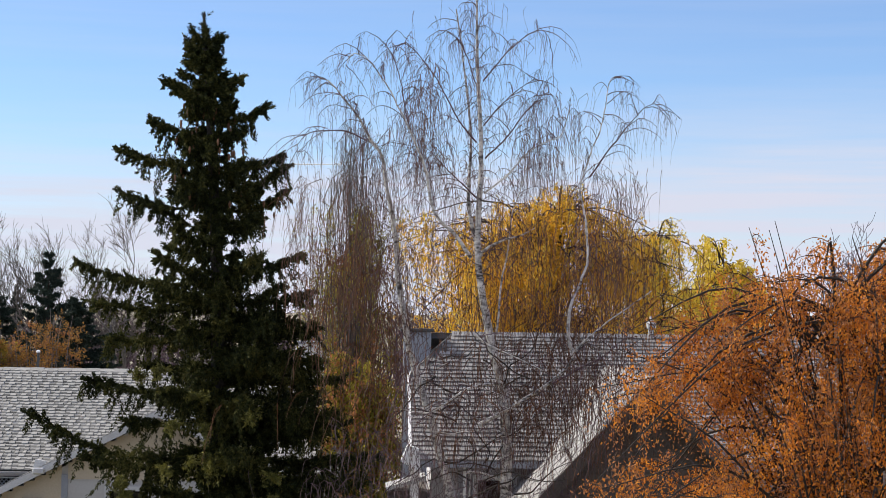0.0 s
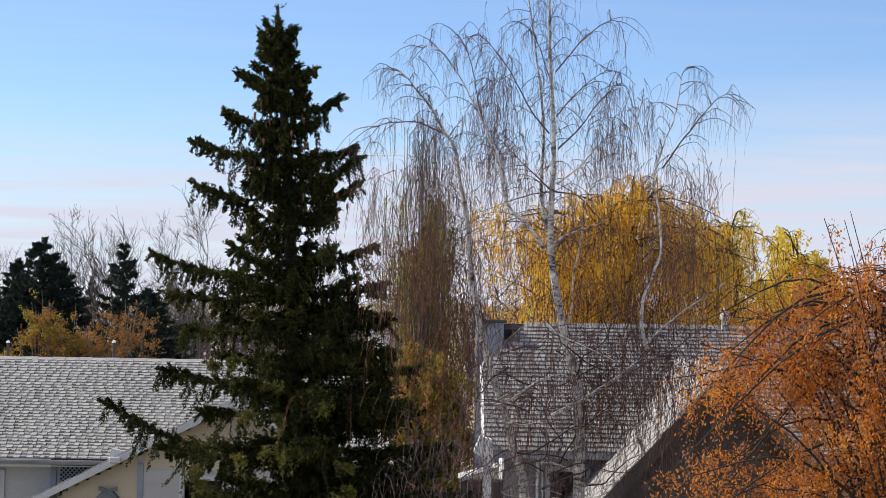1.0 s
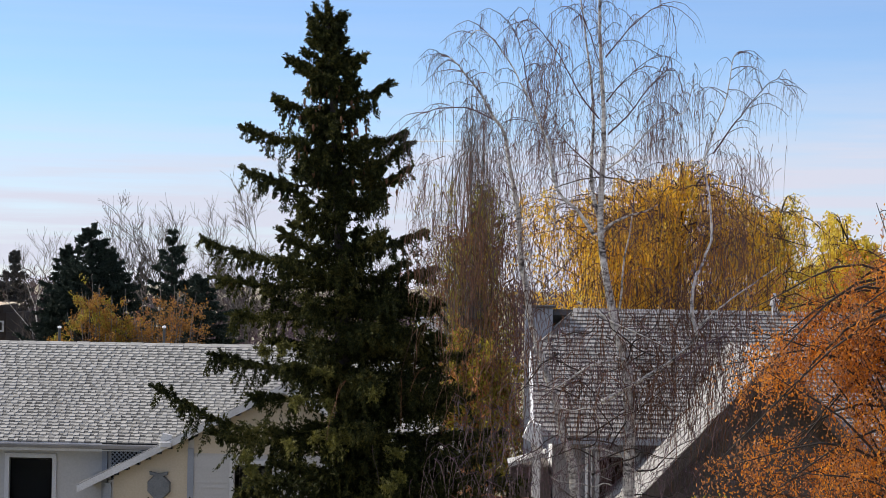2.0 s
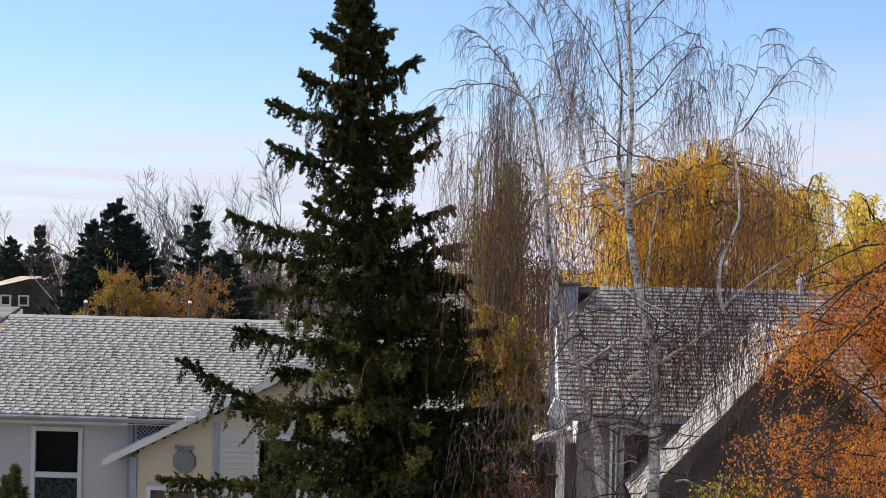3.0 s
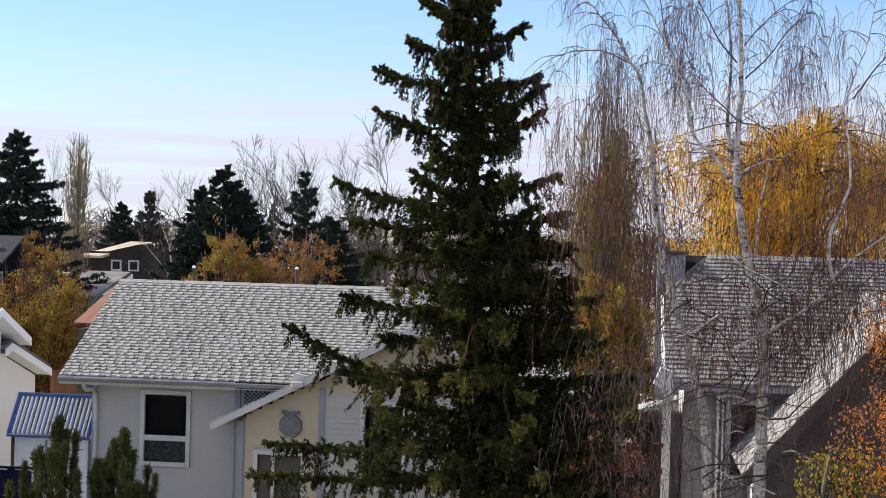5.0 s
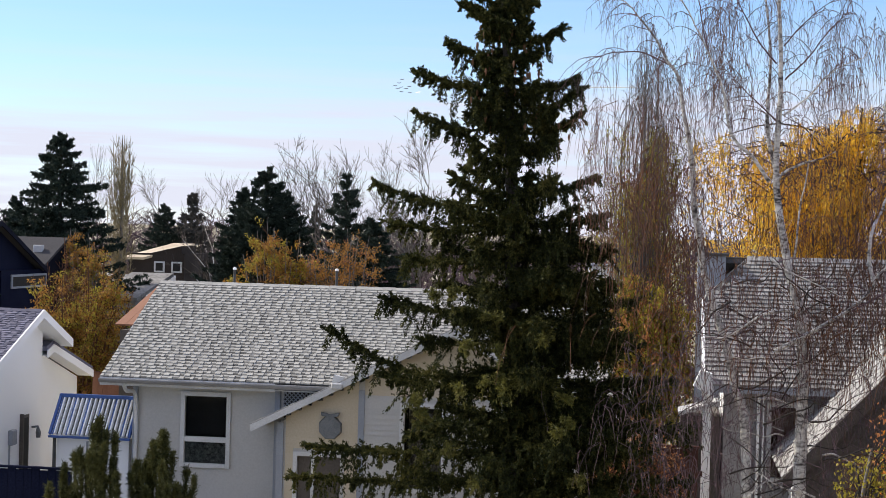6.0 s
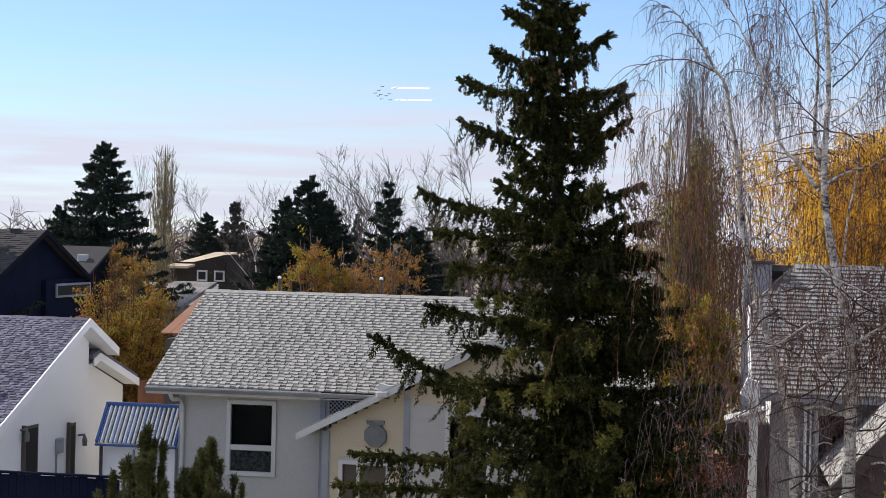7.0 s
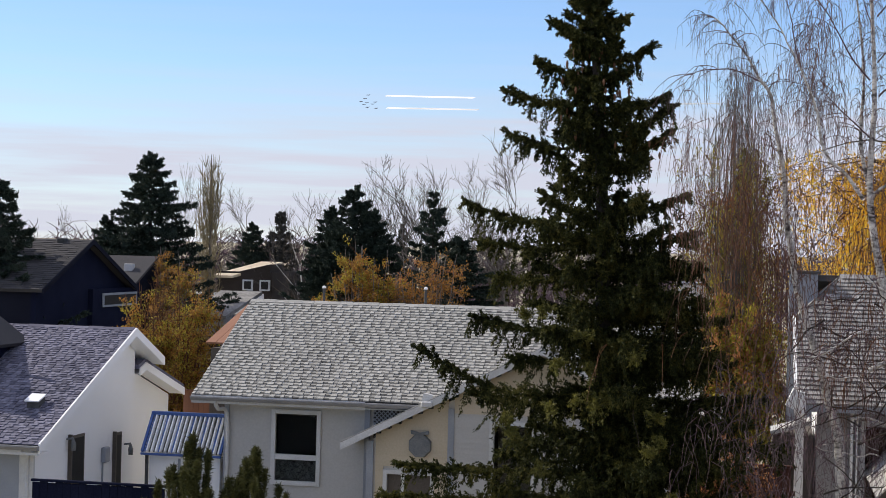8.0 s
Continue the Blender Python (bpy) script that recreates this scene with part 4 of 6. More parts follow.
def bare_tree(name, height, spread, seed, material, label, lean=0.0, levels=3, thick=1.0, upright=1.0, trunk_mat=None, fine=0.011, wide=1.0):
    """A leafless tree by forking, at the origin."""
    rng = np.random.default_rng(seed)
    tree = empty(name, pose(0, 0, 0), label, "tree")
    wood, twigs = [], []

    def fork(p, d, L, r, lv):
        n = 7
        pts, q, v = [p], p.copy(), d.copy()
        bend = rng.normal(size=3) * 0.07
        for i in range(n - 1):
            v = unit(v + bend + rng.normal(size=3) * 0.035 + np.array([lean * 0.05, 0, 0.05 * upright]))
            q = q + v * L / (n - 1)
            pts.append(q)
        P = np.array(pts)
        r = max(r, fine)
        (wood if lv > 1 else twigs).append((P, np.linspace(r, max(r * 0.5, fine * 0.75), n)))
        if lv == 0:
            return
        for i in range(rng.integers(5, 8) if lv < levels else rng.integers(9, 12)):
            t = rng.uniform(0.3, 1.0)
            k = min(n - 1, max(1, int(t * n)))
            side = unit(rnd_dirs(rng, 1)[0] * np.array([1, 1, 0.35]))
            dd = unit(unit(P[k] - P[k - 1]) * 0.9 + side * spread + np.array([0, 0, 0.1 * upright]))
            fork(P[k], dd, L * rng.uniform(0.42, 0.66), r * 0.42, lv - 1)

    fork(np.zeros(3), unit(np.array([lean, 0, 1.0])), height * 0.50, height * 0.012 * thick, levels)
    k = height / max(P[:, 2].max() for P, R in twigs)
    wood, twigs = [(P * [k * wide, k * wide, k], R) for P, R in wood], [(P * [k * wide, k * wide, k], R) for P, R in twigs]
    part("trunk", tri_mesh("trunk", *tubes(wood, 5)), trunk_mat or M_GREYBARK, tree)
    tagged(part("twig_work", tri_mesh("twig_work", *tubes(twigs, 3)), material, tree), kind="stuff")
    return tree


def young_pine(x, y, height, seed, label):
    """A bushy young pine of upright candles."""
    rng = np.random.default_rng(seed)
    tree = empty("young_pine", pose(x, y, 0), label, "pine", "young pines")
    part("trunk", tri_mesh("trunk", *tubes([(np.array([[0, 0, 0], [0, 0, height * 0.6], [0.02, 0, height]]), np.array([0.06, 0.035, 0.008]))], 8)), M_BARK, tree)
    for i in range(66):
        z = height * (1 - 0.55 * rng.random() ** 0.9) if i else height
        r = ((height - z) * 0.78 + 0.06) * rng.uniform(0.25, 1.0) if i else 0.0
        a = rng.uniform(0, 6.28)
        d = np.array([np.cos(a), np.sin(a), 0])
        foot = np.array([0, 0, max(0.1, z - 0.45 - r * 0.55)])
        P = curve([foot, foot + d * r * 0.8 + [0, 0, r * 0.2], d * r + [0, 0, z - 0.16], d * r * 1.03 + [0, 0, z]], 10)
        S, D = P[4:9], unit(P[5:10] - P[4:9])
        V, F = needles(np.repeat(S, 2, axis=0), np.repeat(D, 2, axis=0), np.full(10, 0.11), 40, rng, 0.10, 0.013, 0.85)
        V2, F2 = needles(P[-2:-1], np.array([[0, 0, 1.0]]), np.array([0.12]), 40, rng, 0.06, 0.010, 0.3)
        part("shoot", tri_mesh("shoot", *joined([(V, F), (V2, F2), tubes([(P, np.linspace(0.016, 0.008, 10))], 4)])), M_PINE, tree)
    return tree


# ---- ground ----
def ground():
    bm = bmesh.new()
    bmesh.ops.create_grid(bm, x_segments=90, y_segments=90, size=4600)
    ob = part("ground", bm, M_GROUND, None)
    tagged(ob, "dry autumn lawn and soil between the houses", "ground", kind="structure")


ground()
TURN = -6.3   # all houses stand along one street


# ---- houses ----
def shingles(o, u, v, nu, nv, width, thick, rng, low=0.12):
    """Shingle tabs on a roof plane from o: courses along u, climbing along v. Returns a list of (verts, faces) boxes."""
    o, u, v = np.array(o, float), np.array(u, float), np.array(v, float)
    U, Vv = np.linalg.norm(u), np.linalg.norm(v)
    eu, ev = u / U, v / Vv
    n = np.cross(eu, ev)
    out = []
    step = Vv / nv
    for j in range(nv):
        x, k = -rng.random() * 2 * width, 0
        while x < U:
            w = width * rng.uniform(0.65, 1.35)
            k += 1
            a, b = max(0.0, x), min(U, x + w - 0.008)
            x += w
            if b - a < 0.02:
                continue
            t = thick * (rng.uniform(0.8, 1.2) if k % 2 else low)
            y0, y1 = j * step - 0.012, (j + 1) * step + 0.02
            p = [o + eu * a + ev * y0, o + eu * b + ev * y0, o + eu * b + ev * y1, o + eu * a + ev * y1]
            lo, hi = 0.004, 0.004
            top = [p[0] + n * (lo + t + 0.006), p[1] + n * (lo + t + 0.006), p[2] + n * (0.003), p[3] + n * (0.003)]
            out.append(np.array(p + top))
    return out


BOXF = np.array([(0, 3, 2, 1), (4, 5, 6, 7), (0, 1, 5, 4), (1, 2, 6, 5), (2, 3, 7, 6), (3, 0, 4, 7)])


def lay_shingles(parent, boxes, singles, m_rest, m_piece):
    """The first `singles` boxes as pieces of their own, the rest joined."""
    rest = boxes[singles:]
    for b in boxes[:singles]:
        c = b.mean(0)
        ob = part("shingle", tri_mesh("shingle", b - c, BOXF), m_piece, parent)
        ob.location = c
    V, F = joined([(b, BOXF) for b in rest])
    ob = part("shingles", tri_mesh("shingles", V, F), m_rest, parent)
    tagged(ob, kind="stuff")


def wall_panel(u0, u1, z0, z1, v0, v1, holes):
    """A wall with thickness and real openings."""
    us = sorted({u0, u1, *[h[0] for h in holes], *[h[1] for h in holes]})
    zs = sorted({z0, z1, *[h[2] for h in holes], *[h[3] for h in holes]})
    bm = bmesh.new()
    for a, b in zip(us, us[1:]):
        for c, d in zip(zs, zs[1:]):
            if not any(h[0] <= a and b <= h[1] and h[2] <= c and d <= h[3] for h in holes):
                cuboid(bm, a, b, v0, v1, c, d)
    bmesh.ops.remove_doubles(bm, verts=bm.verts, dist=1e-5)
    return bm


def planks(parent, u0, u1, z0, z1, v, holes, material, top=None, step=0.105):
    """Lap siding: one board a course, cut at openings and under a rake."""
    z = z0
    while z < z1 - 0.02:
        zz = min(z + step, z1)
        ranges = [(u0, u1)]
        if top:
            a, b = top(zz)
            ranges = [(max(u0, a), min(u1, b))]
        for h in holes:
            if zz > h[2] + 0.005 and z < h[3] - 0.005:
                ranges = [r for a, b in ranges for r in ((a, min(b, h[0])), (max(a, h[1]), b))]
        for a, b in ranges:
            if b - a > 0.03:
                bm = bmesh.new()
                q = cuboid(bm, a, b, v - 0.012, v, z, zz)
                q[0].co.y -= 0.014
                q[1].co.y -= 0.014
                part("siding_board", bm, material, parent)
        z = zz


def window(parent, u0, u1, z0, z1, v, bars=(), name="window", frame_w=0.06, label=""):
    """Frame, bars and panes in an opening whose outer face is at v (outwards is -v)."""
    w = empty(name, Matrix.Identity(4), "", "")
    for k in list(w.keys()):
        del w[k]
    w.parent = parent
    if label:
        w["label"] = label
    f = frame_w
    for a, b, c, d in ((u0 - f, u0 + f * 0.5, z0 - f, z1 + f), (u1 - f * 0.5, u1 + f, z0 - f, z1 + f), (u0 + f * 0.5, u1 - f * 0.5, z0 - f, z0 + f * 0.5), (u0 + f * 0.5, u1 - f * 0.5, z1 - f * 0.5, z1 + f)):
        part("window_frame", box(a, b, v - 0.055, v + 0.06, c, d, 0.006), M_TRIM, w)
    zs = [z0, *bars, z1]
    for i, zb in enumerate(bars):
        part("window_bar", box(u0 + f * 0.5, u1 - f * 0.5, v - 0.045, v + 0.05, zb - 0.055, zb + 0.055, 0.006), M_TRIM, w)
    for a, b in zip(zs, zs[1:]):
        g = part("pane", box(u0 + f * 0.4, u1 - f * 0.4, v + 0.01, v + 0.018, a + 0.02, b - 0.02), M_GLASS, w)
    return w


def gutter(parent, u0, u1, v, z):
    bm = prism([(v, z), (v - 0.10, z), (v - 0.105, z - 0.025), (v - 0.07, z - 0.085), (v, z - 0.085)], "x", u0, u1)
    part("gutter", bm, M_GUTTER, parent)


def main_house():
    rng = np.random.default_rng(3)
    h = empty("bungalow", pose(-8.02, 36.0, 0, 0, 0, TURN), "cream bungalow with grey shingle roof and a front gable", "house")
    EV, RZ, RV, W = 3.0, 4.81, 3.9, 10.6
    sl = (RZ - EV) / RV
    wall_v = 0.45
    win = (1.62, 2.54, 1.26, 2.67)
    part("wall", wall_panel(0.6, 3.7, 0, 2.86, wall_v, wall_v + 0.16, [win]), M_SIDING, h)
    part("wall", box(0.6, 0.76, wall_v + 0.16, 7.3, 0, 2.86), M_SIDING, h)
    part("wall", box(10.0, 10.16, wall_v + 0.16, 7.3, 0, 2.86), M_SIDING, h)
    part("wall", box(0.6, 10.16, 7.3, 7.46, 0, 2.86), M_SIDING, h)
    part("foundation", box(0.55, 10.2, wall_v - 0.02, 7.5, 0, 0.28), M_GREYWALL, h)
    # Black partition puts the darkness of the room into its colour.
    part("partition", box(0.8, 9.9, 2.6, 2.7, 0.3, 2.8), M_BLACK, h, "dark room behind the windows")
    window(h, *win, wall_v, (1.77,), label="white window with a tall fixed pane over a low sash")
    # Black sheet added behind the tall pane in place of the unlit room.
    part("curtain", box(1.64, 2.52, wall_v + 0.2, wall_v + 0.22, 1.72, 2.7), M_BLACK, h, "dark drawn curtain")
    # Speckled sheet added behind the low sash in place of its reflection.
    part("sash_sheet", box(1.64, 2.52, wall_v + 0.03, wall_v + 0.04, 1.27, 1.72), M_PANE_SPECKLE, h, "dark patterned blind behind the low sash")
    # gable ends
    for u0 in (0.6, 10.0):
        part("gable_wall", prism([(0.45, 2.86), (7.46, 2.86), (RV, RZ - 0.16)], "x", u0, u0 + 0.16), M_SIDING, h)
    # roof
    part("roof", slab((0, 0, EV), (W, 0, 0), (0, RV, RZ - EV), 0.12), M_DECK, h)
    part("roof", slab((W, 2 * RV, EV), (-W, 0, 0), (0, -RV, RZ - EV), 0.12), M_DECK, h)
    # laminated shingles: pale courses, with raised pale tabs and short dark tabs between them; the dark colour also
    # paints the shade lines
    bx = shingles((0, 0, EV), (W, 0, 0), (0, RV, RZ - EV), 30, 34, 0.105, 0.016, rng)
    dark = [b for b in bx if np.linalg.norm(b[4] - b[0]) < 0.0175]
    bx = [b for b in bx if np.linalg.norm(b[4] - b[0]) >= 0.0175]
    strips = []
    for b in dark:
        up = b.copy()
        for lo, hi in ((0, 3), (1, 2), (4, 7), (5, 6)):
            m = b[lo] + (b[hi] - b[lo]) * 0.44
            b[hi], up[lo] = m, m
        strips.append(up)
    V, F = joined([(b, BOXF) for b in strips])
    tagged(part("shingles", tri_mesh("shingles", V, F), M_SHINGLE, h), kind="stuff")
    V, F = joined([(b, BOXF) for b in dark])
    tagged(part("shingles", tri_mesh("shingles", V, F), M_SHINGLE_SHADE, h, "dark tabs of the laminated shingles"), kind="stuff")
    bx.sort(key=lambda b: (b[0][2] > 3.22 or b[0][0] > 6.2, b[0][2], b[0][0]))
    lay_shingles(h, bx, 300, M_SHINGLE, M_SHINGLE_PIECE)
    lay_shingles_back = shingles((W, 2 * RV, EV), (-W, 0, 0), (0, -RV, RZ - EV), 30, 30, 0.30, 0.02, rng)
    V, F = joined([(b, BOXF) for b in lay_shingles_back])
    tagged(part("shingles", tri_mesh("shingles", V, F), M_SHINGLE, h), kind="stuff")
    for i in range(36):
        a = i * W / 36
        part("ridge_cap", prism([(RV - 0.13, RZ - 0.045), (RV, RZ + 0.018 + 0.006 * (i % 2)), (RV + 0.13, RZ - 0.045), (RV, RZ + 0.004)], "x", a, a + W / 36 - 0.01), M_SHINGLE_PIECE, h)
    part("fascia", box(0.0, 3.6, -0.02, 0.0, EV - 0.17, EV - 0.01), M_TRIM, h)
    part("soffit", box(0.0, 10.2, 0.0, 0.47, EV - 0.16, EV - 0.14), M_TRIM, h)
    gutter(h, 0.0, 5.2, -0.02, EV - 0.03)
    for s in (0.0, W - 0.03):
        part("rake_board", prism([(0, EV - 0.15), (RV, RZ - 0.15), (RV, RZ - 0.01), (0, EV - 0.01)], "x", s - 0.012, s + 0.03), M_TRIM, h)
        part("rake_board", prism([(2 * RV, EV - 0.15), (RV, RZ - 0.15), (RV, RZ - 0.01), (2 * RV, EV - 0.01)], "x", s - 0.012, s + 0.03), M_TRIM, h)
    # downpipe at the corner
    part("downpipe", tri_mesh("downpipe", *tubes([(curve([(0.5, -0.06, 2.9), (0.52, 0.1, 2.72), (0.64, 0.36, 2.55), (0.64, 0.38, 1.2), (0.64, 0.38, 0.1)], 20), np.full(20, 0.04))], 8)), M_TRIM, h)
    part("corner_trim", box(0.56, 0.66, wall_v - 0.04, wall_v, 0.1, 2.86), M_GREYTRIM, h)
    part("corner_trim", box(3.50, 3.61, wall_v - 0.05, wall_v, 0.1, 2.86), M_GREYTRIM, h)
    # front wing with its gable
    A, AZ, T, TZ = 7.2, 4.22, 3.26, 2.23
    ws = (AZ - TZ) / (A - T)
    fv = -0.25
    w2 = (6.22, 7.02, 1.05, 2.68)
    roofz = lambda u: AZ - abs(u - A) * ws
    door = (4.14, 5.0, 0.3, 1.62)
    part("wall", wall_panel(3.8, 10.6, 0, 2.30, fv, fv + 0.14, [(w2[0], w2[1], w2[2], 2.30), (door[0], door[1], 0.3, door[3])]), M_SIDING, h)
    left = lambda z: (A - (AZ - 0.1 - z) / ws, A + (AZ - 0.1 - z) / ws)
    bm = wall_panel(5.4, 9.0, 2.30, 2.9, fv, fv + 0.14, [(w2[0], w2[1], 2.30, w2[3])])
    part("gable_wall", bm, M_SIDING, h)
    part("gable_wall", prism([(5.0, 2.9), (9.4, 2.9), (A, AZ - 0.14)], "y", fv, fv + 0.14), M_SIDING, h)
    part("gable_wall", prism([(3.85, 2.30), (5.4, 2.30), (5.4, 2.9), (4.96, 2.9)], "y", fv, fv + 0.13), M_SIDING, h)
    planks(h, 3.9, 5.34, 0.3, 4.2, fv, [(door[0] - 0.08, door[1] + 0.08, 0.3, door[3] + 0.08)], M_BEIGE, left)
    planks(h, 5.46, 10.5, 0.3, 2.86, fv, [(w2[0] - 0.06, w2[1] + 0.06, w2[2] - 0.06, w2[3] + 0.06)], M_SIDING, left)
    planks(h, 5.46, 10.5, 2.86, 4.2, fv, [(w2[0] - 0.06, w2[1] + 0.06, w2[2] - 0.06, w2[3] + 0.06)], M_BEIGE, left)
    part("corner_trim", box(3.72, 3.86, fv - 0.045, fv, 0.1, 2.26), M_GREYTRIM, h)
    part("corner_trim", box(5.34, 5.46, fv - 0.045, fv, 0.1, 2.95), M_GREYTRIM, h)
    window(h, *w2, fv, label="white framed living room window")
    part("curtain", box(6.3, 6.98, fv + 0.2, fv + 0.22, 1.05, 2.68), M_BROWNWALL, h, "brown drawn curtain")
    for side in (-1, 1):
        u = (A - T) * side
        part("roof", slab((A + u, -0.55, TZ), (-u, 0, AZ - TZ), (0, 3.2, 0), -0.12 * side), M_DECK, h)
    bx = shingles((T, 2.6, TZ), (0, -3.15, 0), (A - T, 0, AZ - TZ), 9, 31, 0.30, 0.012, rng)
    bx += shingles((2 * A - T, -0.55, TZ), (0, 3.15, 0), (T - A, 0, AZ - TZ), 9, 31, 0.30, 0.012, rng)
    V, F = joined([(b, BOXF) for b in bx])
    tagged(part("shingles", tri_mesh("shingles", V, F), M_SHINGLE, h), kind="stuff")
    part("barge_board", prism([(T, TZ - 0.145), (A, AZ - 0.145), (A, AZ - 0.005), (T, TZ - 0.005)], "y", -0.585, -0.555), M_TRIM, h, "white painted barge board")
    part("barge_board", prism([(2 * A - T, TZ - 0.145), (A, AZ - 0.145), (A, AZ - 0.005), (2 * A - T, TZ - 0.005)], "y", -0.585, -0.555), M_TRIM, h, "white painted barge board")
    # small bracket lamp and gutter end on the barge board
    part("gutter_outlet", box(4.86, 5.08, -0.66, -0.585, 2.98, 3.1, 0.02), M_TRIM, h)
    part("floodlight", prism([(4.82, 3.08), (5.02, 3.02), (5.06, 3.2), (4.86, 3.24)], "y", -0.4, -0.28), M_TRIM, h)
    # lattice between the eave and the wing roof
    n = 26
    for k in range(2):
        bm = bmesh.new()
        for i in range(n):
            s = 3.2 + i * 0.085
            a, b = (s, s + 0.62) if k == 0 else (s + 0.62, s)
            p = [(a, 2.26), (a + 0.028, 2.26), (b + 0.028, 2.88), (b, 2.88)]
            f = [bm.verts.new((q[0], 0.30 + 0.012 * k, q[1])) for q in p]
            g = [bm.verts.new((q[0], 0.31 + 0.012 * k, q[1])) for q in p]
            bm.faces.new(f), bm.faces.new(list(reversed(g)))
            for c in range(4):
                bm.faces.new((f[c], g[c], g[(c + 1) % 4], f[(c + 1) % 4]))
        bmesh.ops.bisect_plane(bm, geom=list(bm.verts) + list(bm.edges) + list(bm.faces), plane_co=(3.70, 0, 0), plane_no=(-1, 0, 0), clear_outer=True)
        part("lattice", bm, M_GREYTRIM, h, "grey diagonal lattice")
    # Black sheet added so that the gaps of the lattice look shaded.
    part("lattice_shade_sheet", box(3.7, 5.3, 0.36, 0.42, 2.2, 2.86), M_BLACK, h)
    # octagonal plaque with a bow on the porch wall
    bm = bmesh.new()
    bmesh.ops.create_cone(bm, cap_ends=True, segments=8, radius1=0.245, radius2=0.225, depth=0.07, matrix=Matrix.Translation((4.79, fv - 0.06, 2.20)) @ Euler((radians(90), 0, 0)).to_matrix().to_4x4() @ Euler((0, 0, radians(22.5))).to_matrix().to_4x4())
    part("gable_vent", bm, M_WREATH, h, "dark grey octagonal louvre")
    for i in range(6):
        z = 2.04 + i * 0.06
        part("louvre", prism([(-0.112, z), (-0.14, z + 0.012), (-0.14, z + 0.02), (-0.112, z + 0.035)], "x", 4.79 - 0.17 + abs(i - 2.5) * 0.012, 4.79 + 0.17 - abs(i - 2.5) * 0.012), M_WREATH, h)
    part("bow", prism([(4.62, 2.43), (4.79, 2.40), (4.96, 2.43), (4.97, 2.50), (4.79, 2.46), (4.61, 2.50)], "y", fv - 0.10, fv - 0.04), M_WREATH, h)
    d = part("door", box(door[0], door[1], fv + 0.05, fv + 0.1, 0.3, door[3], 0.01), M_BROWNWALL, h, "dark front door with side light")
    part("door_frame", box(door[0] - 0.08, door[1] + 0.08, fv - 0.04, fv + 0.02, door[3], door[3] + 0.08), M_TRIM, h)
    part("door_frame", box(door[0] - 0.08, door[0], fv - 0.04, fv + 0.02, 0.3, door[3]), M_TRIM, h)
    part("door_frame", box(door[0] + 0.28, door[0] + 0.34, fv - 0.02, fv + 0.045, 0.3, door[3]), M_TRIM, h)
    # chimney chase and vent pipes on the roof
    part("chimney", box(9.45, 10.2, RV + 0.1, RV + 0.75, 4.3, 5.42, 0.01), M_WHITE, h, "white boxed chimney")
    part("chimney_cap", box(9.4, 10.25, RV + 0.05, RV + 0.8, 5.42, 5.47, 0.008), M_GREYTRIM, h)
    for u, z in ((1.43, 5.10), (3.78, 5.14)):
        part("vent_pipe", tri_mesh("vent_pipe", *tubes([(np.array([(u, RV + 0.9, 4.3), (u, RV + 0.9, z)]), np.array([0.03, 0.03]))], 10)), M_DECK, h)
        part("vent_cap", tri_mesh("vent_cap", *tubes([(np.array([(u, RV + 0.9, z - 0.01), (u, RV + 0.9, z + 0.03), (u, RV + 0.9, z + 0.05)]), np.array([0.042, 0.042, 0.005]))], 10)), M_WHITE, h)
    return h


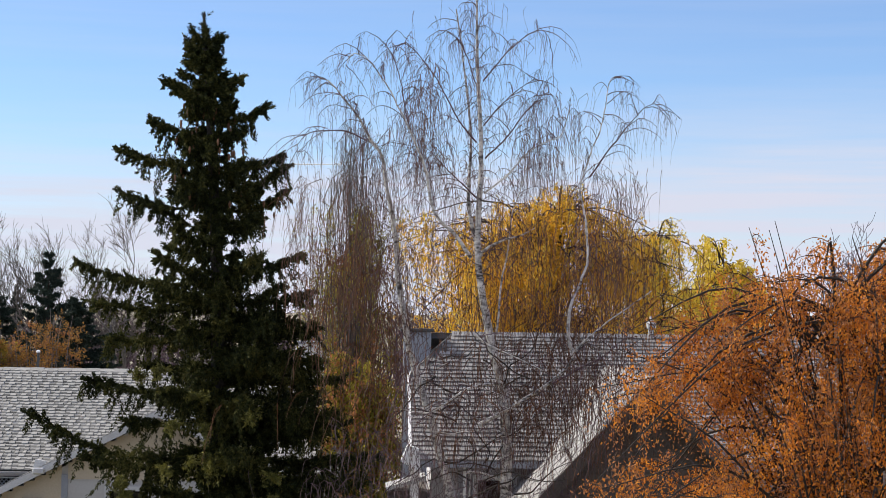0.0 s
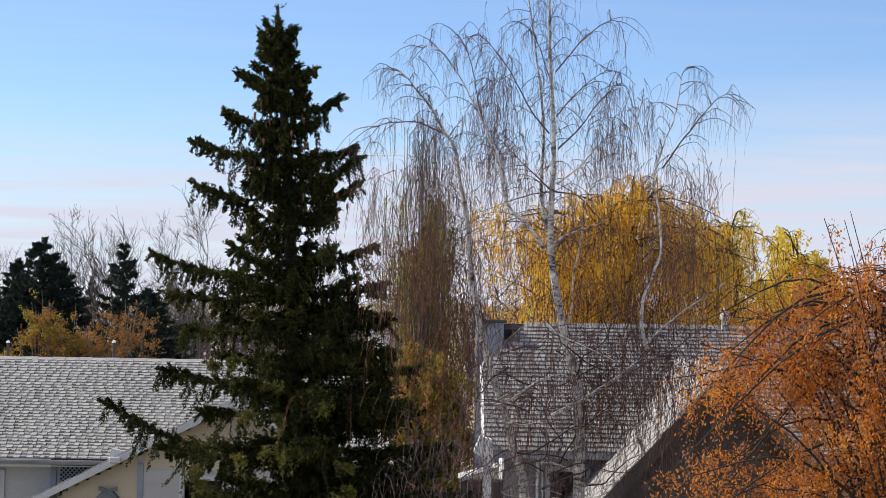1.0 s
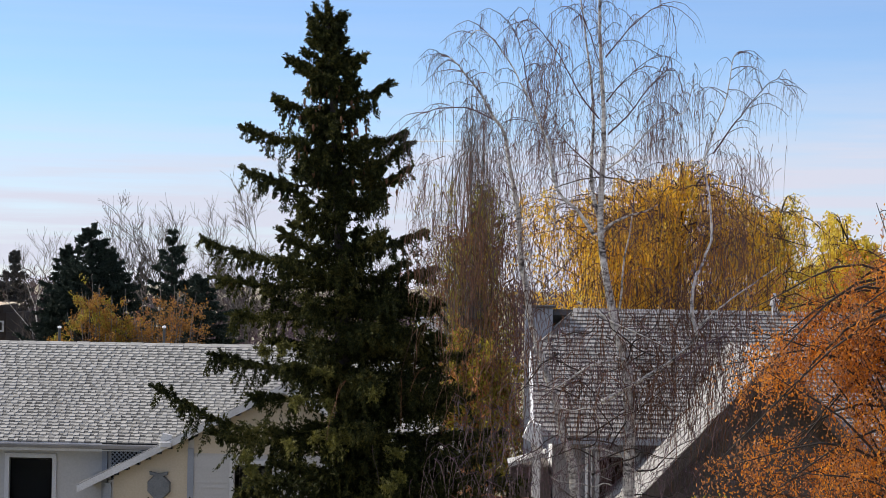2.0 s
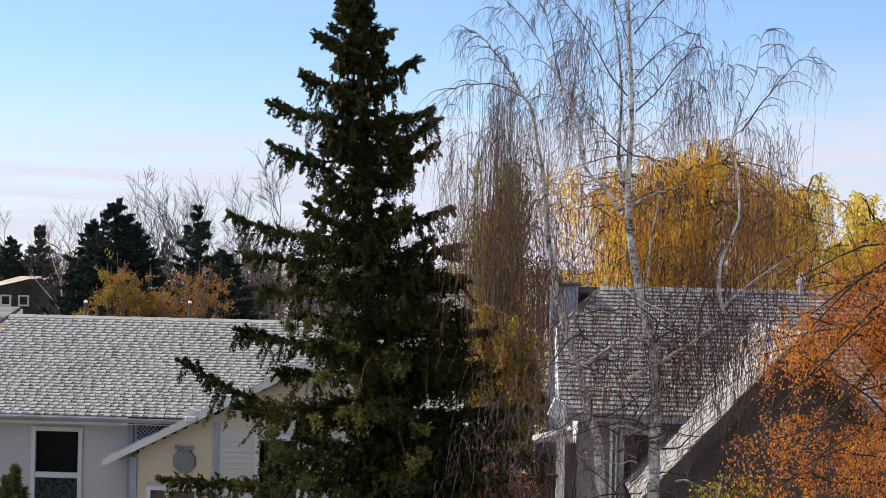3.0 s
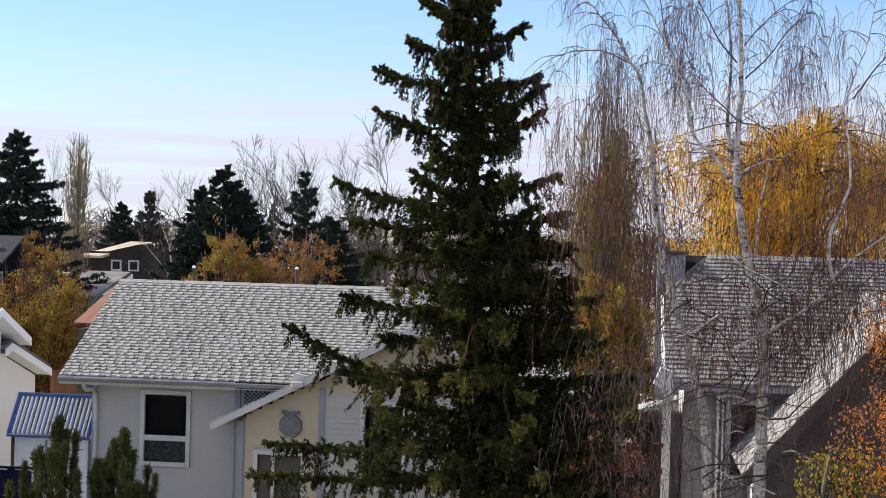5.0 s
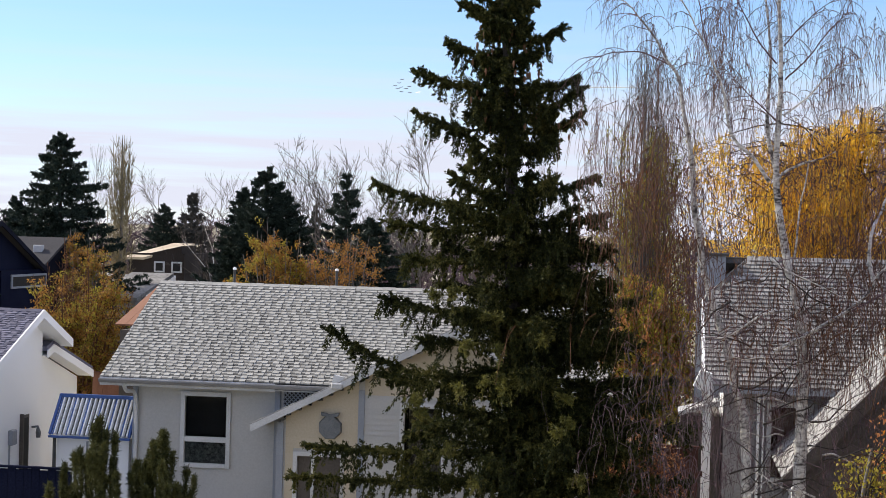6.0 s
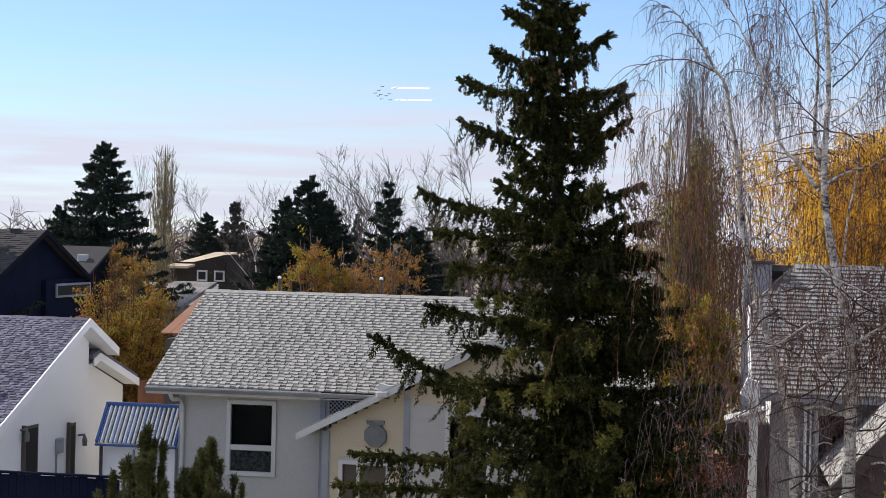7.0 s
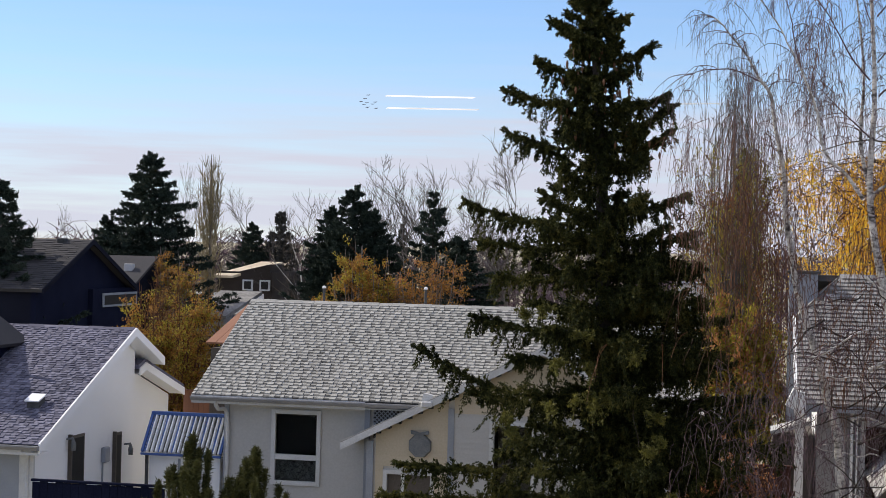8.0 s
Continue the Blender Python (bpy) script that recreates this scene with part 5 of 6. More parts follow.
def left_house():
    rng = np.random.default_rng(4)
    h = empty("stucco_house", pose(-9.73, 38.0, 0, 0, 0, TURN), "white stucco house with purple-grey shingle roof", "house")
    R, s = 4.18, 0.402
    F, B, W = -4.92, 1.8, 9.0
    ez, bz = R + F * s, R - B * s
    part("gable_wall", prism([(-4.3, 0), (0.94, 0), (0.94, R - 0.94 * s - 0.155), (0, R - 0.155), (-4.3, R - 4.3 * s - 0.155)], "x", -0.55, -0.35), M_WHITE, h, "smooth white stucco gable")
    part("wall", box(-W, -0.55, -4.3, -4.1, 0, ez + 0.12), M_GREYTRIM, h, "blue-grey garage front")
    part("wall", box(-W, -0.55, 0.74, 0.94, 0, 3.6), M_WHITE, h)
    part("corner_trim", box(-0.62, -0.33, -4.36, -4.3, 0, 1.95), M_TRIM, h)
    part("roof", slab((-W, F, ez), (W, 0, 0), (0, -F, R - ez), 0.1), M_DECK, h)
    part("roof", slab((0, B, bz), (-W, 0, 0), (0, -B, R - bz), 0.1), M_DECK, h)
    bx = shingles((-W, F, ez), (W, 0, 0), (0, -F, R - ez), 20, 50, 0.10, 0.016, rng)
    bx.sort(key=lambda b: (b[0][0] < -3.2, b[0][2]))
    lay_shingles(h, bx, 260, M_SHINGLE_PURPLE, M_SHINGLE_PURPLE_PIECE)
    for i in range(26):
        a = -W + i * W / 26
        part("ridge_cap", prism([(-0.13, R - 0.045), (0, R + 0.025 + 0.008 * (i % 2)), (0.13, R - 0.045), (0, R + 0.004)], "x", a, a + W / 26 - 0.012), M_SHINGLE_PURPLE_PIECE, h)
    part("rake_board", prism([(F, ez - 0.16), (0, R - 0.16), (0, R + 0.02), (F, ez + 0.02)], "x", 0.0, 0.035), M_WHITE, h)
    part("rake_board", prism([(B, bz - 0.16), (0, R - 0.16), (0, R + 0.02), (B, bz + 0.02)], "x", 0.0, 0.035), M_WHITE, h)
    part("soffit", prism([(B, bz - 0.15), (0, R - 0.15), (0, R - 0.115), (B, bz - 0.115)], "x", -2.0, -0.002), M_WHITE, h)
    part("soffit", prism([(F, ez - 0.15), (0, R - 0.15), (0, R - 0.115), (F, ez - 0.115)], "x", -0.345, -0.002), M_WHITE, h)
    gutter(h, -W, 0.02, F, ez - 0.02)
    part("fascia", box(-W, 0.0, F, F + 0.02, ez - 0.2, ez - 0.02), M_TRIM, h)
    part("soffit", box(-W, -0.02, F + 0.02, -4.3, ez - 0.2, ez - 0.18), M_WHITE, h)
    part("downpipe", tri_mesh("downpipe", *tubes([(curve([(-0.25, -4.9, 2.1), (-0.4, -4.6, 2.0), (-0.45, -4.38, 1.9), (-0.45, -4.38, 0.1)], 16), np.full(16, 0.045))], 8)), M_TRIM, h)
    # side windows, black panes standing for their unlit depth, meter box, wall lamp
    for a, b, c in ((-2.62, -1.85, 2.12), (-0.22, 0.22, 1.95)):
        w = part("side_window", box(-0.36, -0.33, a, b, 0.7, c, 0.004), M_BROWNWALL, h)
        part("pane", box(-0.332, -0.325, a + 0.06, b - 0.06, 0.74, c - 0.06), M_BLACK, w)
        part("window_frame", box(-0.37, -0.27, a - 0.05, a, 0.7, c + 0.04), M_BROWNWALL, w)
    part("meter_box", box(-0.35, -0.24, -0.92, -0.66, 1.4, 1.72, 0.02), M_GREYTRIM, h)
    part("conduit", box(-0.35, -0.32, -0.86, -0.83, 0.2, 1.4), M_GREYTRIM, h)
    for y, z in ((-2.75, 1.98), (0.42, 1.55)):
        part("wall_lamp", tri_mesh("wall_lamp", *tubes([(np.array([(-0.35, y, z + 0.1), (-0.22, y, z + 0.12), (-0.2, y, z), (-0.2, y, z - 0.12)]), np.array([0.02, 0.03, 0.06, 0.05]))], 8)), M_WREATH, h)
    # roof vent: white hood, body dark to stand for its shaded side
    vy = -3.45
    v = part("roof_vent", prism([(vy - 0.14, R + (vy - 0.14) * s + 0.02), (vy + 0.14, R + (vy + 0.14) * s + 0.02), (vy + 0.12, R + vy * s + 0.2), (vy - 0.12, R + vy * s + 0.12)], "x", -0.84, -0.58), M_DECK, h, "dark metal roof vent")
    part("vent_hood", slab((-0.87, vy - 0.2, R + vy * s + 0.11), (0.3, 0, 0), (0, 0.36, 0.11), 0.025), M_WHITE, v, "white sheet hood")
    # dormer at the far end of the roof; its dark colours also stand for its shadow
    d = part("dormer_wall", prism([(-3.9, 3.0), (-2.35, 3.0), (-2.35, 3.98), (-3.1, 4.52), (-3.9, 3.98)], "y", -2.9, -0.6), M_NAVY, h)
    part("dormer_roof", slab((-2.15, -3.1, 3.86), (-1.0, 0, 0.72), (0, 2.6, 0), -0.09), M_DARKROOF, h)
    part("dormer_trim", prism([(-2.2, 3.86), (-3.1, 4.5), (-3.1, 4.64), (-2.1, 3.92)], "y", -3.16, -3.1), M_TRIM, h)
    part("dormer_roof", slab((-4.15, -3.1, 3.86), (1.0, 0, 0.72), (0, 2.6, 0), 0.09), M_DARKROOF, h)
    part("vent_pipe", tri_mesh("vent_pipe", *tubes([(np.array([(-2.6, -1.9, 3.3), (-2.6, -1.9, 4.6)]), np.array([0.05, 0.05]))], 8)), M_DECK, h)
    # lower rear gable
    RV, RH, RE, k, LV = 1.32, 3.36, 3.9, 0.29, 0.96
    part("rear_wall", prism([(LV, 0), (3.85, 0), (3.85, RH - 0.16 - k * (3.85 - RV)), (RV, RH - 0.16), (LV, RH - 0.16 - k * (RV - LV))], "x", -0.8, -0.6), M_WHITE, h, "white rear gable in shade")
    for e in (RE, LV):
        d = e - RV
        part("rear_roof", slab((-0.25, RV, RH), (-5, 0, 0), (0, d, -k * abs(d)), 0.1 if d > 0 else -0.1), M_SHINGLE_PURPLE, h)
        part("soffit", slab((-0.25, RV, RH - 0.125), (-0.345, 0, 0), (0, d, -k * abs(d)), 0.02 if d > 0 else -0.02), M_WHITE, h)
        part("rake_board", prism([(RV, RH - 0.15), (RV, RH + 0.02), (e, RH + 0.02 - k * abs(d)), (e, RH - 0.15 - k * abs(d))], "x", -0.25, -0.215), M_WHITE, h)
    return h


def dark_house():
    h = empty("dark_house", pose(-17.5, 62.0, 0, 0, 0, TURN), "charcoal house with dark grey roof", "house")
    R, s = 6.01, 0.39
    part("gable_wall", prism([(-4.0, 0), (4.2, 0), (4.2, R - 4.2 * s), (0, R - 0.1), (-4.0, R - 4.0 * s)], "x", -0.5, -0.3), M_NAVY, h)
    part("wall", box(-14, -0.5, -4.0, -3.8, 0, 4.4), M_CHARWALL, h)
    part("wall", box(-14, -0.5, 4.0, 4.2, 0, 4.4), M_CHARWALL, h)
    part("projection", box(-0.3, -0.12, 0.4, 4.9, 0, 4.28), M_NAVY, h)
    rng = np.random.default_rng(6)
    for sgn, w in ((-1, 4.25), (1, 4.4)):
        part("roof", slab((0, 0, R), (-14, 0, 0), (0, sgn * w, -w * s), -0.1 * sgn), M_DARKROOF, h)
        part("rake_board", prism([(0, R - 0.15), (0, R + 0.03), (sgn * w, R - w * s + 0.03), (sgn * w, R - w * s - 0.15)], "x", 0.0, 0.04), M_CHARWALL, h)
    V, F = joined([(b, BOXF) for b in shingles((-14, -4.25, R - 4.25 * s), (14, 0, 0), (0, 4.25, 4.25 * s), 20, 26, 0.4, 0.012, rng)])
    tagged(part("shingles", tri_mesh("shingles", V, F), M_DARKROOF, h), kind="stuff")
    w = part("window", box(-0.12, -0.06, 1.25, 4.6, 3.62, 4.12, 0.01), M_GREYTRIM, h, "wide low window with pale frame")
    part("pane", box(-0.065, -0.055, 1.35, 4.5, 3.7, 4.04), M_BLACK, w)
    for x, y in ((-2.2, -1.9), (-1.2, -0.35)):
        part("roof_vent", box(x, x + 0.3, y, y + 0.3, R + y * s, R + y * s + 0.18, 0.02), M_TRIM if y < -1 else M_DECK, h)
    # lower wing at the back
    part("rear_wing", prism([(4.5, 0), (11.5, 0), (11.5, 3.9), (8, 5.35), (4.5, 3.9)], "x", -6, -0.8), M_CHARWALL, h)
    part("rear_roof", slab((-0.5, 4.2, 3.86), (-6.0, 0, 0), (0, 3.8, 1.56), -0.1), M_DARKROOF, h)
    for x in (-2.6, -1.4):
        part("roof_vent", box(x, x + 0.35, 6.6, 6.9, 4.8, 5.12, 0.02), M_TRIM, h)
    return h


def right_house():
    rng = np.random.default_rng(7)
    h = empty("shingled_house", pose(3.56, 31.5, 0, 0, 0, -5.0), "grey house with weathered shingle roof and a steep front gable", "house")
    EZ, RZ, RV, W = 3.55, 5.72, 4.6, 10.4
    CU, CV = 0.85, 2.95   # clipped corner at the gable top
    part("wall", wall_panel(0.35, 9.8, 0, 3.45, 0.5, 0.66, [(1.15, 1.85, 1.9, 3.2)]), M_GREYWALL, h)
    planks(h, 0.35, 3.6, 1.6, 3.4, 0.5, [(1.1, 1.9, 1.85, 3.25)], M_GREYWALL, None, 0.16)
    # White, not grey: sunlight on the left end wall is in the colour.
    part("wall", prism([(0.66, 0), (8.6, 0), (8.6, 3.4), (2 * RV - CV, 4.7), (CV, 4.7), (0.66, 3.45)], "x", 0.35, 0.5), M_WHITE, h)
    part("wall", prism([(0.66, 0), (8.6, 0), (8.6, 3.4), (RV, RZ - 0.14), (0.66, 3.45)], "x", 9.65, 9.8), M_WHITE, h)
    part("wall", box(0.5, 9.65, 8.45, 8.6, 0, 3.4), M_GREYWALL, h)
    w = window(h, 1.15, 1.85, 1.9, 3.2, 0.5, label="dark brown window with white frame")
    part("curtain", box(1.1, 1.9, 0.75, 0.77, 1.8, 3.3), M_REDFENCE, h, "dark red-brown blind")
    sl = (RZ - EZ) / RV
    bm = bmesh.new()
    ring = [(0, 0), (W, 0), (W, RV), (CU, RV), (0, CV)]
    up = [bm.verts.new((a, b, EZ + b * sl)) for a, b in ring]
    dn = [bm.verts.new((a, b, EZ + b * sl - 0.12)) for a, b in ring]
    bm.faces.new(up), bm.faces.new(list(reversed(dn)))
    for i in range(5):
        bm.faces.new((up[i], dn[i], dn[(i + 1) % 5], up[(i + 1) % 5]))
    part("roof", bm, M_DECK, h)
    part("roof", slab((W, 2 * RV, EZ), (-W, 0, 0), (0, -RV, RZ - EZ), 0.12), M_DECK, h)
    bm = bmesh.new()
    q = [bm.verts.new(p) for p in ((CU, RV, RZ), (-0.05, CV, EZ + CV * sl - 0.03), (-0.05, 2 * RV - CV, EZ + CV * sl - 0.03), (CU, RV, RZ - 0.1), (-0.05, CV, EZ + CV * sl - 0.14), (-0.05, 2 * RV - CV, EZ + CV * sl - 0.14))]
    for f in ((0, 1, 2), (3, 5, 4), (0, 3, 4, 1), (1, 4, 5, 2), (2, 5, 3, 0)):
        bm.faces.new([q[i] for i in f])
    part("hip_roof", bm, M_SHINGLE_SUNLIT, h, "small clipped hip at the gable top")
    bx = [b for b in shingles((0, 0, EZ), (W, 0, 0), (0, RV, RZ - EZ), 30, 31, 0.22, 0.030, rng, 0.75) if b[:, 0].min() > (b[:, 1].max() - CV) / (RV - CV) * CU]
    bx.sort(key=lambda b: (b[0][0] > 3.9, b[0][2]))
    lay_shingles(h, bx, 280, M_SHINGLE_OLD, M_SHINGLE_OLD_PIECE)
    V, F = joined([(b, BOXF) for b in shingles((W, 2 * RV, EZ), (-W, 0, 0), (0, -RV, RZ - EZ), 26, 31, 0.3, 0.02, rng)])
    tagged(part("shingles", tri_mesh("shingles", V, F), M_SHINGLE_OLD, h), kind="stuff")
    part("ridge_board", prism([(RV - 0.14, RZ - 0.05), (RV, RZ + 0.04), (RV + 0.14, RZ - 0.05)], "x", CU, W), M_SHINGLE_OLD, h)
    part("rake_board", prism([(0, EZ - 0.2), (CV, EZ + CV * sl - 0.2), (CV, EZ + CV * sl + 0.03), (0, EZ + 0.03)], "x", -0.05, 0.0), M_WHITE, h)
    part("fascia", box(0, W, -0.03, 0, EZ - 0.12, EZ - 0.01), M_GREYTRIM, h)
    part("eave_return", prism([(-0.2, EZ - 0.02), (-0.08, EZ + 0.26), (0.12, EZ + 0.2), (0.16, EZ - 0.22)], "y", -0.06, 0.2), M_WHITE, h)
    # chimney chase on the outer end
    part("chimney", box(-0.12, 0.42, 3.9, 4.5, 0, 5.75, 0.01), M_GREYTRIM, h, "boxed chimney with blue-grey cladding")
    part("chimney_cap", box(-0.18, 0.48, 3.85, 4.55, 5.75, 5.81, 0.01), M_DECK, h)
    # White posts; the widest is added for the sunlit left edge.
    for x, w in ((-0.02, 0.15), (0.92, 0.045), (1.02, 0.025)):
        part("post", box(x, x + w, 0.32, 0.46, 0, 3.4), M_WHITE, h, "white painted post")
    # lean-to roof beside the wall
    part("side_roof", slab((-0.45, 0.3, 3.04), (0.7, 0, 0.2), (0, 0.9, 0), 0.07), M_TRIM, h, "pale low side roof")
    part("side_wall", box(-0.4, 0.3, 0.6, 2.5, 0, 2.95), M_BROWNWALL, h)
    # steep front gable wing: sun put into the pale left slope, shade into the dark gable end
    A, AZ, T, TZ = 3.8, 5.15, 1.2, 2.35
    ws = (AZ - TZ) / (A - T)
    u = A - T
    part("wing_roof", slab((T, -2.7, TZ), (u, 0, AZ - TZ), (0, 5.9, 0), 0.1), M_DECK, h)
    part("wing_roof", slab((A + u, 3.2, TZ), (-u, 0, AZ - TZ), (0, -5.9, 0), 0.1), M_DECK, h)
    V, F = joined([(b, BOXF) for b in shingles((T, 3.2, TZ), (0, -5.9, 0), (u, 0, AZ - TZ), 17, 25, 0.3, 0.02, rng) + shingles((A + u, -2.7, TZ), (0, 5.9, 0), (-u, 0, AZ - TZ), 17, 25, 0.3, 0.02, rng)])
    tagged(part("shingles", tri_mesh("shingles", V, F), M_SHINGLE_SUNLIT, h), kind="stuff")
    part("wing_wall", prism([(T + 0.3, 0), (A + u - 0.3, 0), (A + u - 0.3, TZ + 0.2), (A, AZ - 0.14), (T + 0.3, TZ + 0.2)], "y", -2.4, -2.25), M_BROWNWALL, h)
    part("wing_wall", box(T + 0.3, T + 0.45, -2.25, 0.5, 0, TZ + 0.2), M_WHITE, h)
    planks(h, T + 0.3, A + u - 0.3, 1.2, AZ - 0.2, -2.4, [], M_BROWNWALL, lambda z: (A - (AZ - 0.12 - z) / ws, A + (AZ - 0.12 - z) / ws), 0.14)
    # Barge boards in dark brown, which puts their shade into the colour.
    for sgn in (-1, 1):
        part("barge_board", prism([(A, AZ - 0.28), (A, AZ), (A + sgn * u, TZ), (A + sgn * u, TZ - 0.28)], "y", -2.74, -2.7), M_BROWNWALL, h, "dark stained barge board")
    # metal flue with a rounded cap
    part("flue", tri_mesh("flue", *tubes([(np.array([(4.85, RV - 0.1, 5.5), (4.85, RV - 0.1, 5.86), (4.85, RV - 0.1, 5.88), (4.85, RV - 0.1, 5.98), (4.85, RV - 0.1, 6.03), (4.85, RV - 0.1, 6.04), (4.85, RV - 0.1, 6.12)]), np.array([0.06, 0.06, 0.1, 0.1, 0.06, 0.04, 0.03]))], 12)), M_TRIM, h, "white metal flue")
    return h


def far_house():
    h = empty("far_house", pose(-18.2, 90, 0, 0, 0, TURN), "small brown house with tan low-pitched roof", "house")
    part("wall", box(-1.0, 1.9, 0.6, 8, 0, 4.55), M_UMBER, h)
    part("gable", prism([(-0.1, 4.5), (1.75, 4.5), (1.75, 4.95)], "y", 0.62, 3.0), M_UMBER, h)
    part("roof", slab((-1.2, 0.1, 4.34), (1.15, 0, 0), (1.75, 3.0, 0.72), 0.12), M_TAN, h)
    for u in (0.35, 1.25):
        w = part("window", box(u, u + 0.55, 0.52, 0.6, 3.6, 4.15, 0.01), M_TRIM, h)
        part("pane", box(u + 0.09, u + 0.46, 0.51, 0.52, 3.68, 4.07), M_BLACK, w)
    part("terrace_wall", box(-1.6, 1.9, -1.0, -0.8, 0, 3.5), M_WHITE, h)
    g = empty("flat_house", pose(-14.9, 74, 0, 0, 0, TURN), "house with a pale gravel roof", "house")
    part("wall", box(-1.9, -0.4, 0, 4.6, 0, 2.9), M_GREYWALL, g)
    part("roof", slab((-2.1, -0.3, 3.0), (1.9, 0, 0), (0, 5, 0.9), 0.15), M_GRAVEL, g)
    k = empty("garden_shed", pose(-9.5, 44.0, 0, 0, 0, TURN), "brown wooden shed with reddish board roof", "shed")
    part("wall", box(0.1, 1.7, 0.1, 3.3, 0, 3.45), M_BROWNWALL, k)
    for i in range(7):
        part("roof_board", slab((i * 0.26, 0, 3.6), (0.25, 0, 0), (0, 3.4, 0.84), 0.04), M_REDWOOD, k)



def metal_shed():
    h = empty("tool_shed", pose(-9.13, 36.6, 0, 0, 0, TURN), "white tool shed with ribbed metal roof", "shed")
    W = 1.63
    part("wall", box(0.06, W - 0.04, 0.16, 2.0, 0, 1.66), M_WHITE, h)
    part("wall_back", box(0.06, W - 0.04, 2.0, 2.1, 0, 2.25), M_WHITE, h)
    RUN, LO, HI = 0.6, 1.73, 2.44
    prof = []
    N = 17
    for i in range(N):
        a, q = W * i / N, W / N
        prof += [(a, 0.0), (a + q * 0.5, 0.0), (a + q * 0.6, 0.05), (a + q * 0.9, 0.05)]
    prof.append((W, 0.0))
    bm = bmesh.new()
    rows = [[bm.verts.new((x, y - z, zz + z * 0.6)) for x, z in prof] for y, zz in ((0, LO), (RUN, HI), (0.02, LO - 0.012), (RUN + 0.02, HI - 0.012))]
    lo, hi, lo2, hi2 = rows
    for i in range(len(prof) - 1):
        bm.faces.new((lo[i], lo[i + 1], hi[i + 1], hi[i]))
        bm.faces.new((lo2[i + 1], lo2[i], hi2[i], hi2[i + 1]))
        bm.faces.new((lo[i + 1], lo[i], lo2[i], lo2[i + 1]))
    part("metal_roof", bm, M_METAL, h, "shiny ribbed galvanised roof")
    # Dark and blue strips beside the ribs stand for their shaded flanks.
    for i in range(N):
        part("rib_shade", slab((W * (i + 0.1) / N, -0.012, LO + 0.008), (0.03, 0, 0), (0, RUN, HI - LO), 0.01), M_DECK if i % 3 else M_BLUETRIM, h)
    part("rear_slope", slab((0, RUN + 0.01, HI), (W, 0, 0), (0, 1.5, -0.1), 0.03), M_METAL, h)
    part("ridge_trim", box(-0.05, W + 0.04, RUN - 0.07, RUN + 0.06, HI, HI + 0.075, 0.01), M_BLUETRIM, h, "blue metal ridge trim")
    for x in (-0.05, W):
        part("edge_trim", slab((x, -0.06, LO + 0.03), (0.05, 0, 0), (0, RUN, HI - LO), 0.06), M_BLUETRIM, h, "blue metal edge trim")
    part("eave_trim", box(-0.05, W + 0.05, -0.08, -0.03, LO - 0.06, LO - 0.012, 0.008), M_BLUETRIM, h, "blue metal eave trim")
    part("corner_post", box(0.0, 0.05, 0.08, 0.155, 0, LO - 0.07), M_DECK, h)
    part("door_post", box(0.7, 0.74, 0.12, 0.16, 0, 1.6), M_GREYTRIM, h)


def fence(name, x0, y0, length, top, board, material, label, turn=TURN):
    f = empty(name, pose(x0, y0, 0, 0, 0, turn), label, "fence")
    n = int(length / board)
    for i in range(n):
        part("fence_board", box(i * board, (i + 1) * board - 0.002, 0, 0.025, 0.0, top + 0.01 * math.sin(i * 2.3), 0.004), material, f)
    part("rail", box(0, length, 0.025, 0.07, top * 0.8, top * 0.8 + 0.09), material, f)
    part("cap_rail", box(-0.02, length, -0.03, 0.06, top + 0.012, top + 0.05, 0.005), material, f)


M_GUTTER = mat("grey_gutter_paint", (0.19, 0.185, 0.185), (0.26, 0.255, 0.255), 0.5, 2, 40, 0.05)
M_SHINGLE_PURPLE_PIECE = mat("purple_grey_shingle_piece", (0.075, 0.074, 0.105), (0.23, 0.225, 0.29), 0.85, 0.8, 60, 0.4, random_by="object", spread=0.6, spec=0.15)
M_SHINGLE_OLD_PIECE = mat("weathered_shingle_piece", (0.15, 0.145, 0.14), (0.37, 0.36, 0.35), 0.9, 0.8, 50, 0.5, random_by="object", spread=0.5, c=(0.25, 0.242, 0.236), spec=0.15)
# Paler copy of the weathered shingle, with sunlight put into the colour.
M_SHINGLE_SUNLIT = mat("sunlit_weathered_shingle", (0.25, 0.24, 0.23), (0.42, 0.41, 0.40), 0.8, 0.8, 50, 0.4, random_by="island", spread=0.5)

# ---- things: trees first ----
big_spruce()
birch()
column_tree()
leafy("willow_tree", 9.0, 49, 9.9, 4.6, 2.4, 3.6, 130, 7, 14, M_YELLOW, "broad weeping willow with golden yellow leaves", 31, 0.12, 0.04, 2.1, 2, flat_top=0.26, extra=(M_LEMON, 0.12), keep=0.78, twig_every=4)
leafy("young_willow", 12.6, 51, 9.2, 1.9, 1.2, 4.0, 50, 4, 8, M_LEMON, "thin willow with pale yellow leaves", 32, 0.12, 0.04, 1.0, extra=(M_OLIVE, 0.2))
leafy("lemon_tree", 15.2, 53, 8.7, 1.7, 1.3, 4.0, 54, 4, 11, M_LEMON, "rounded tree with lemon yellow leaves", 33, 0.13, 0.06, 0.6)
leafy("orange_birch", 8.3, 22, 7.65, 3.9, 1.9, 0.6, 190, 6, 22, M_ORANGE, "weeping birch with orange autumn leaves and pale stems", 34, 0.05, 0.024, 0.62, 2, M_BIRCHBARK, flat_top=0.32, extra=(M_RUSSET, 0.36), twig_every=4, limb=0.8, keep=0.78)
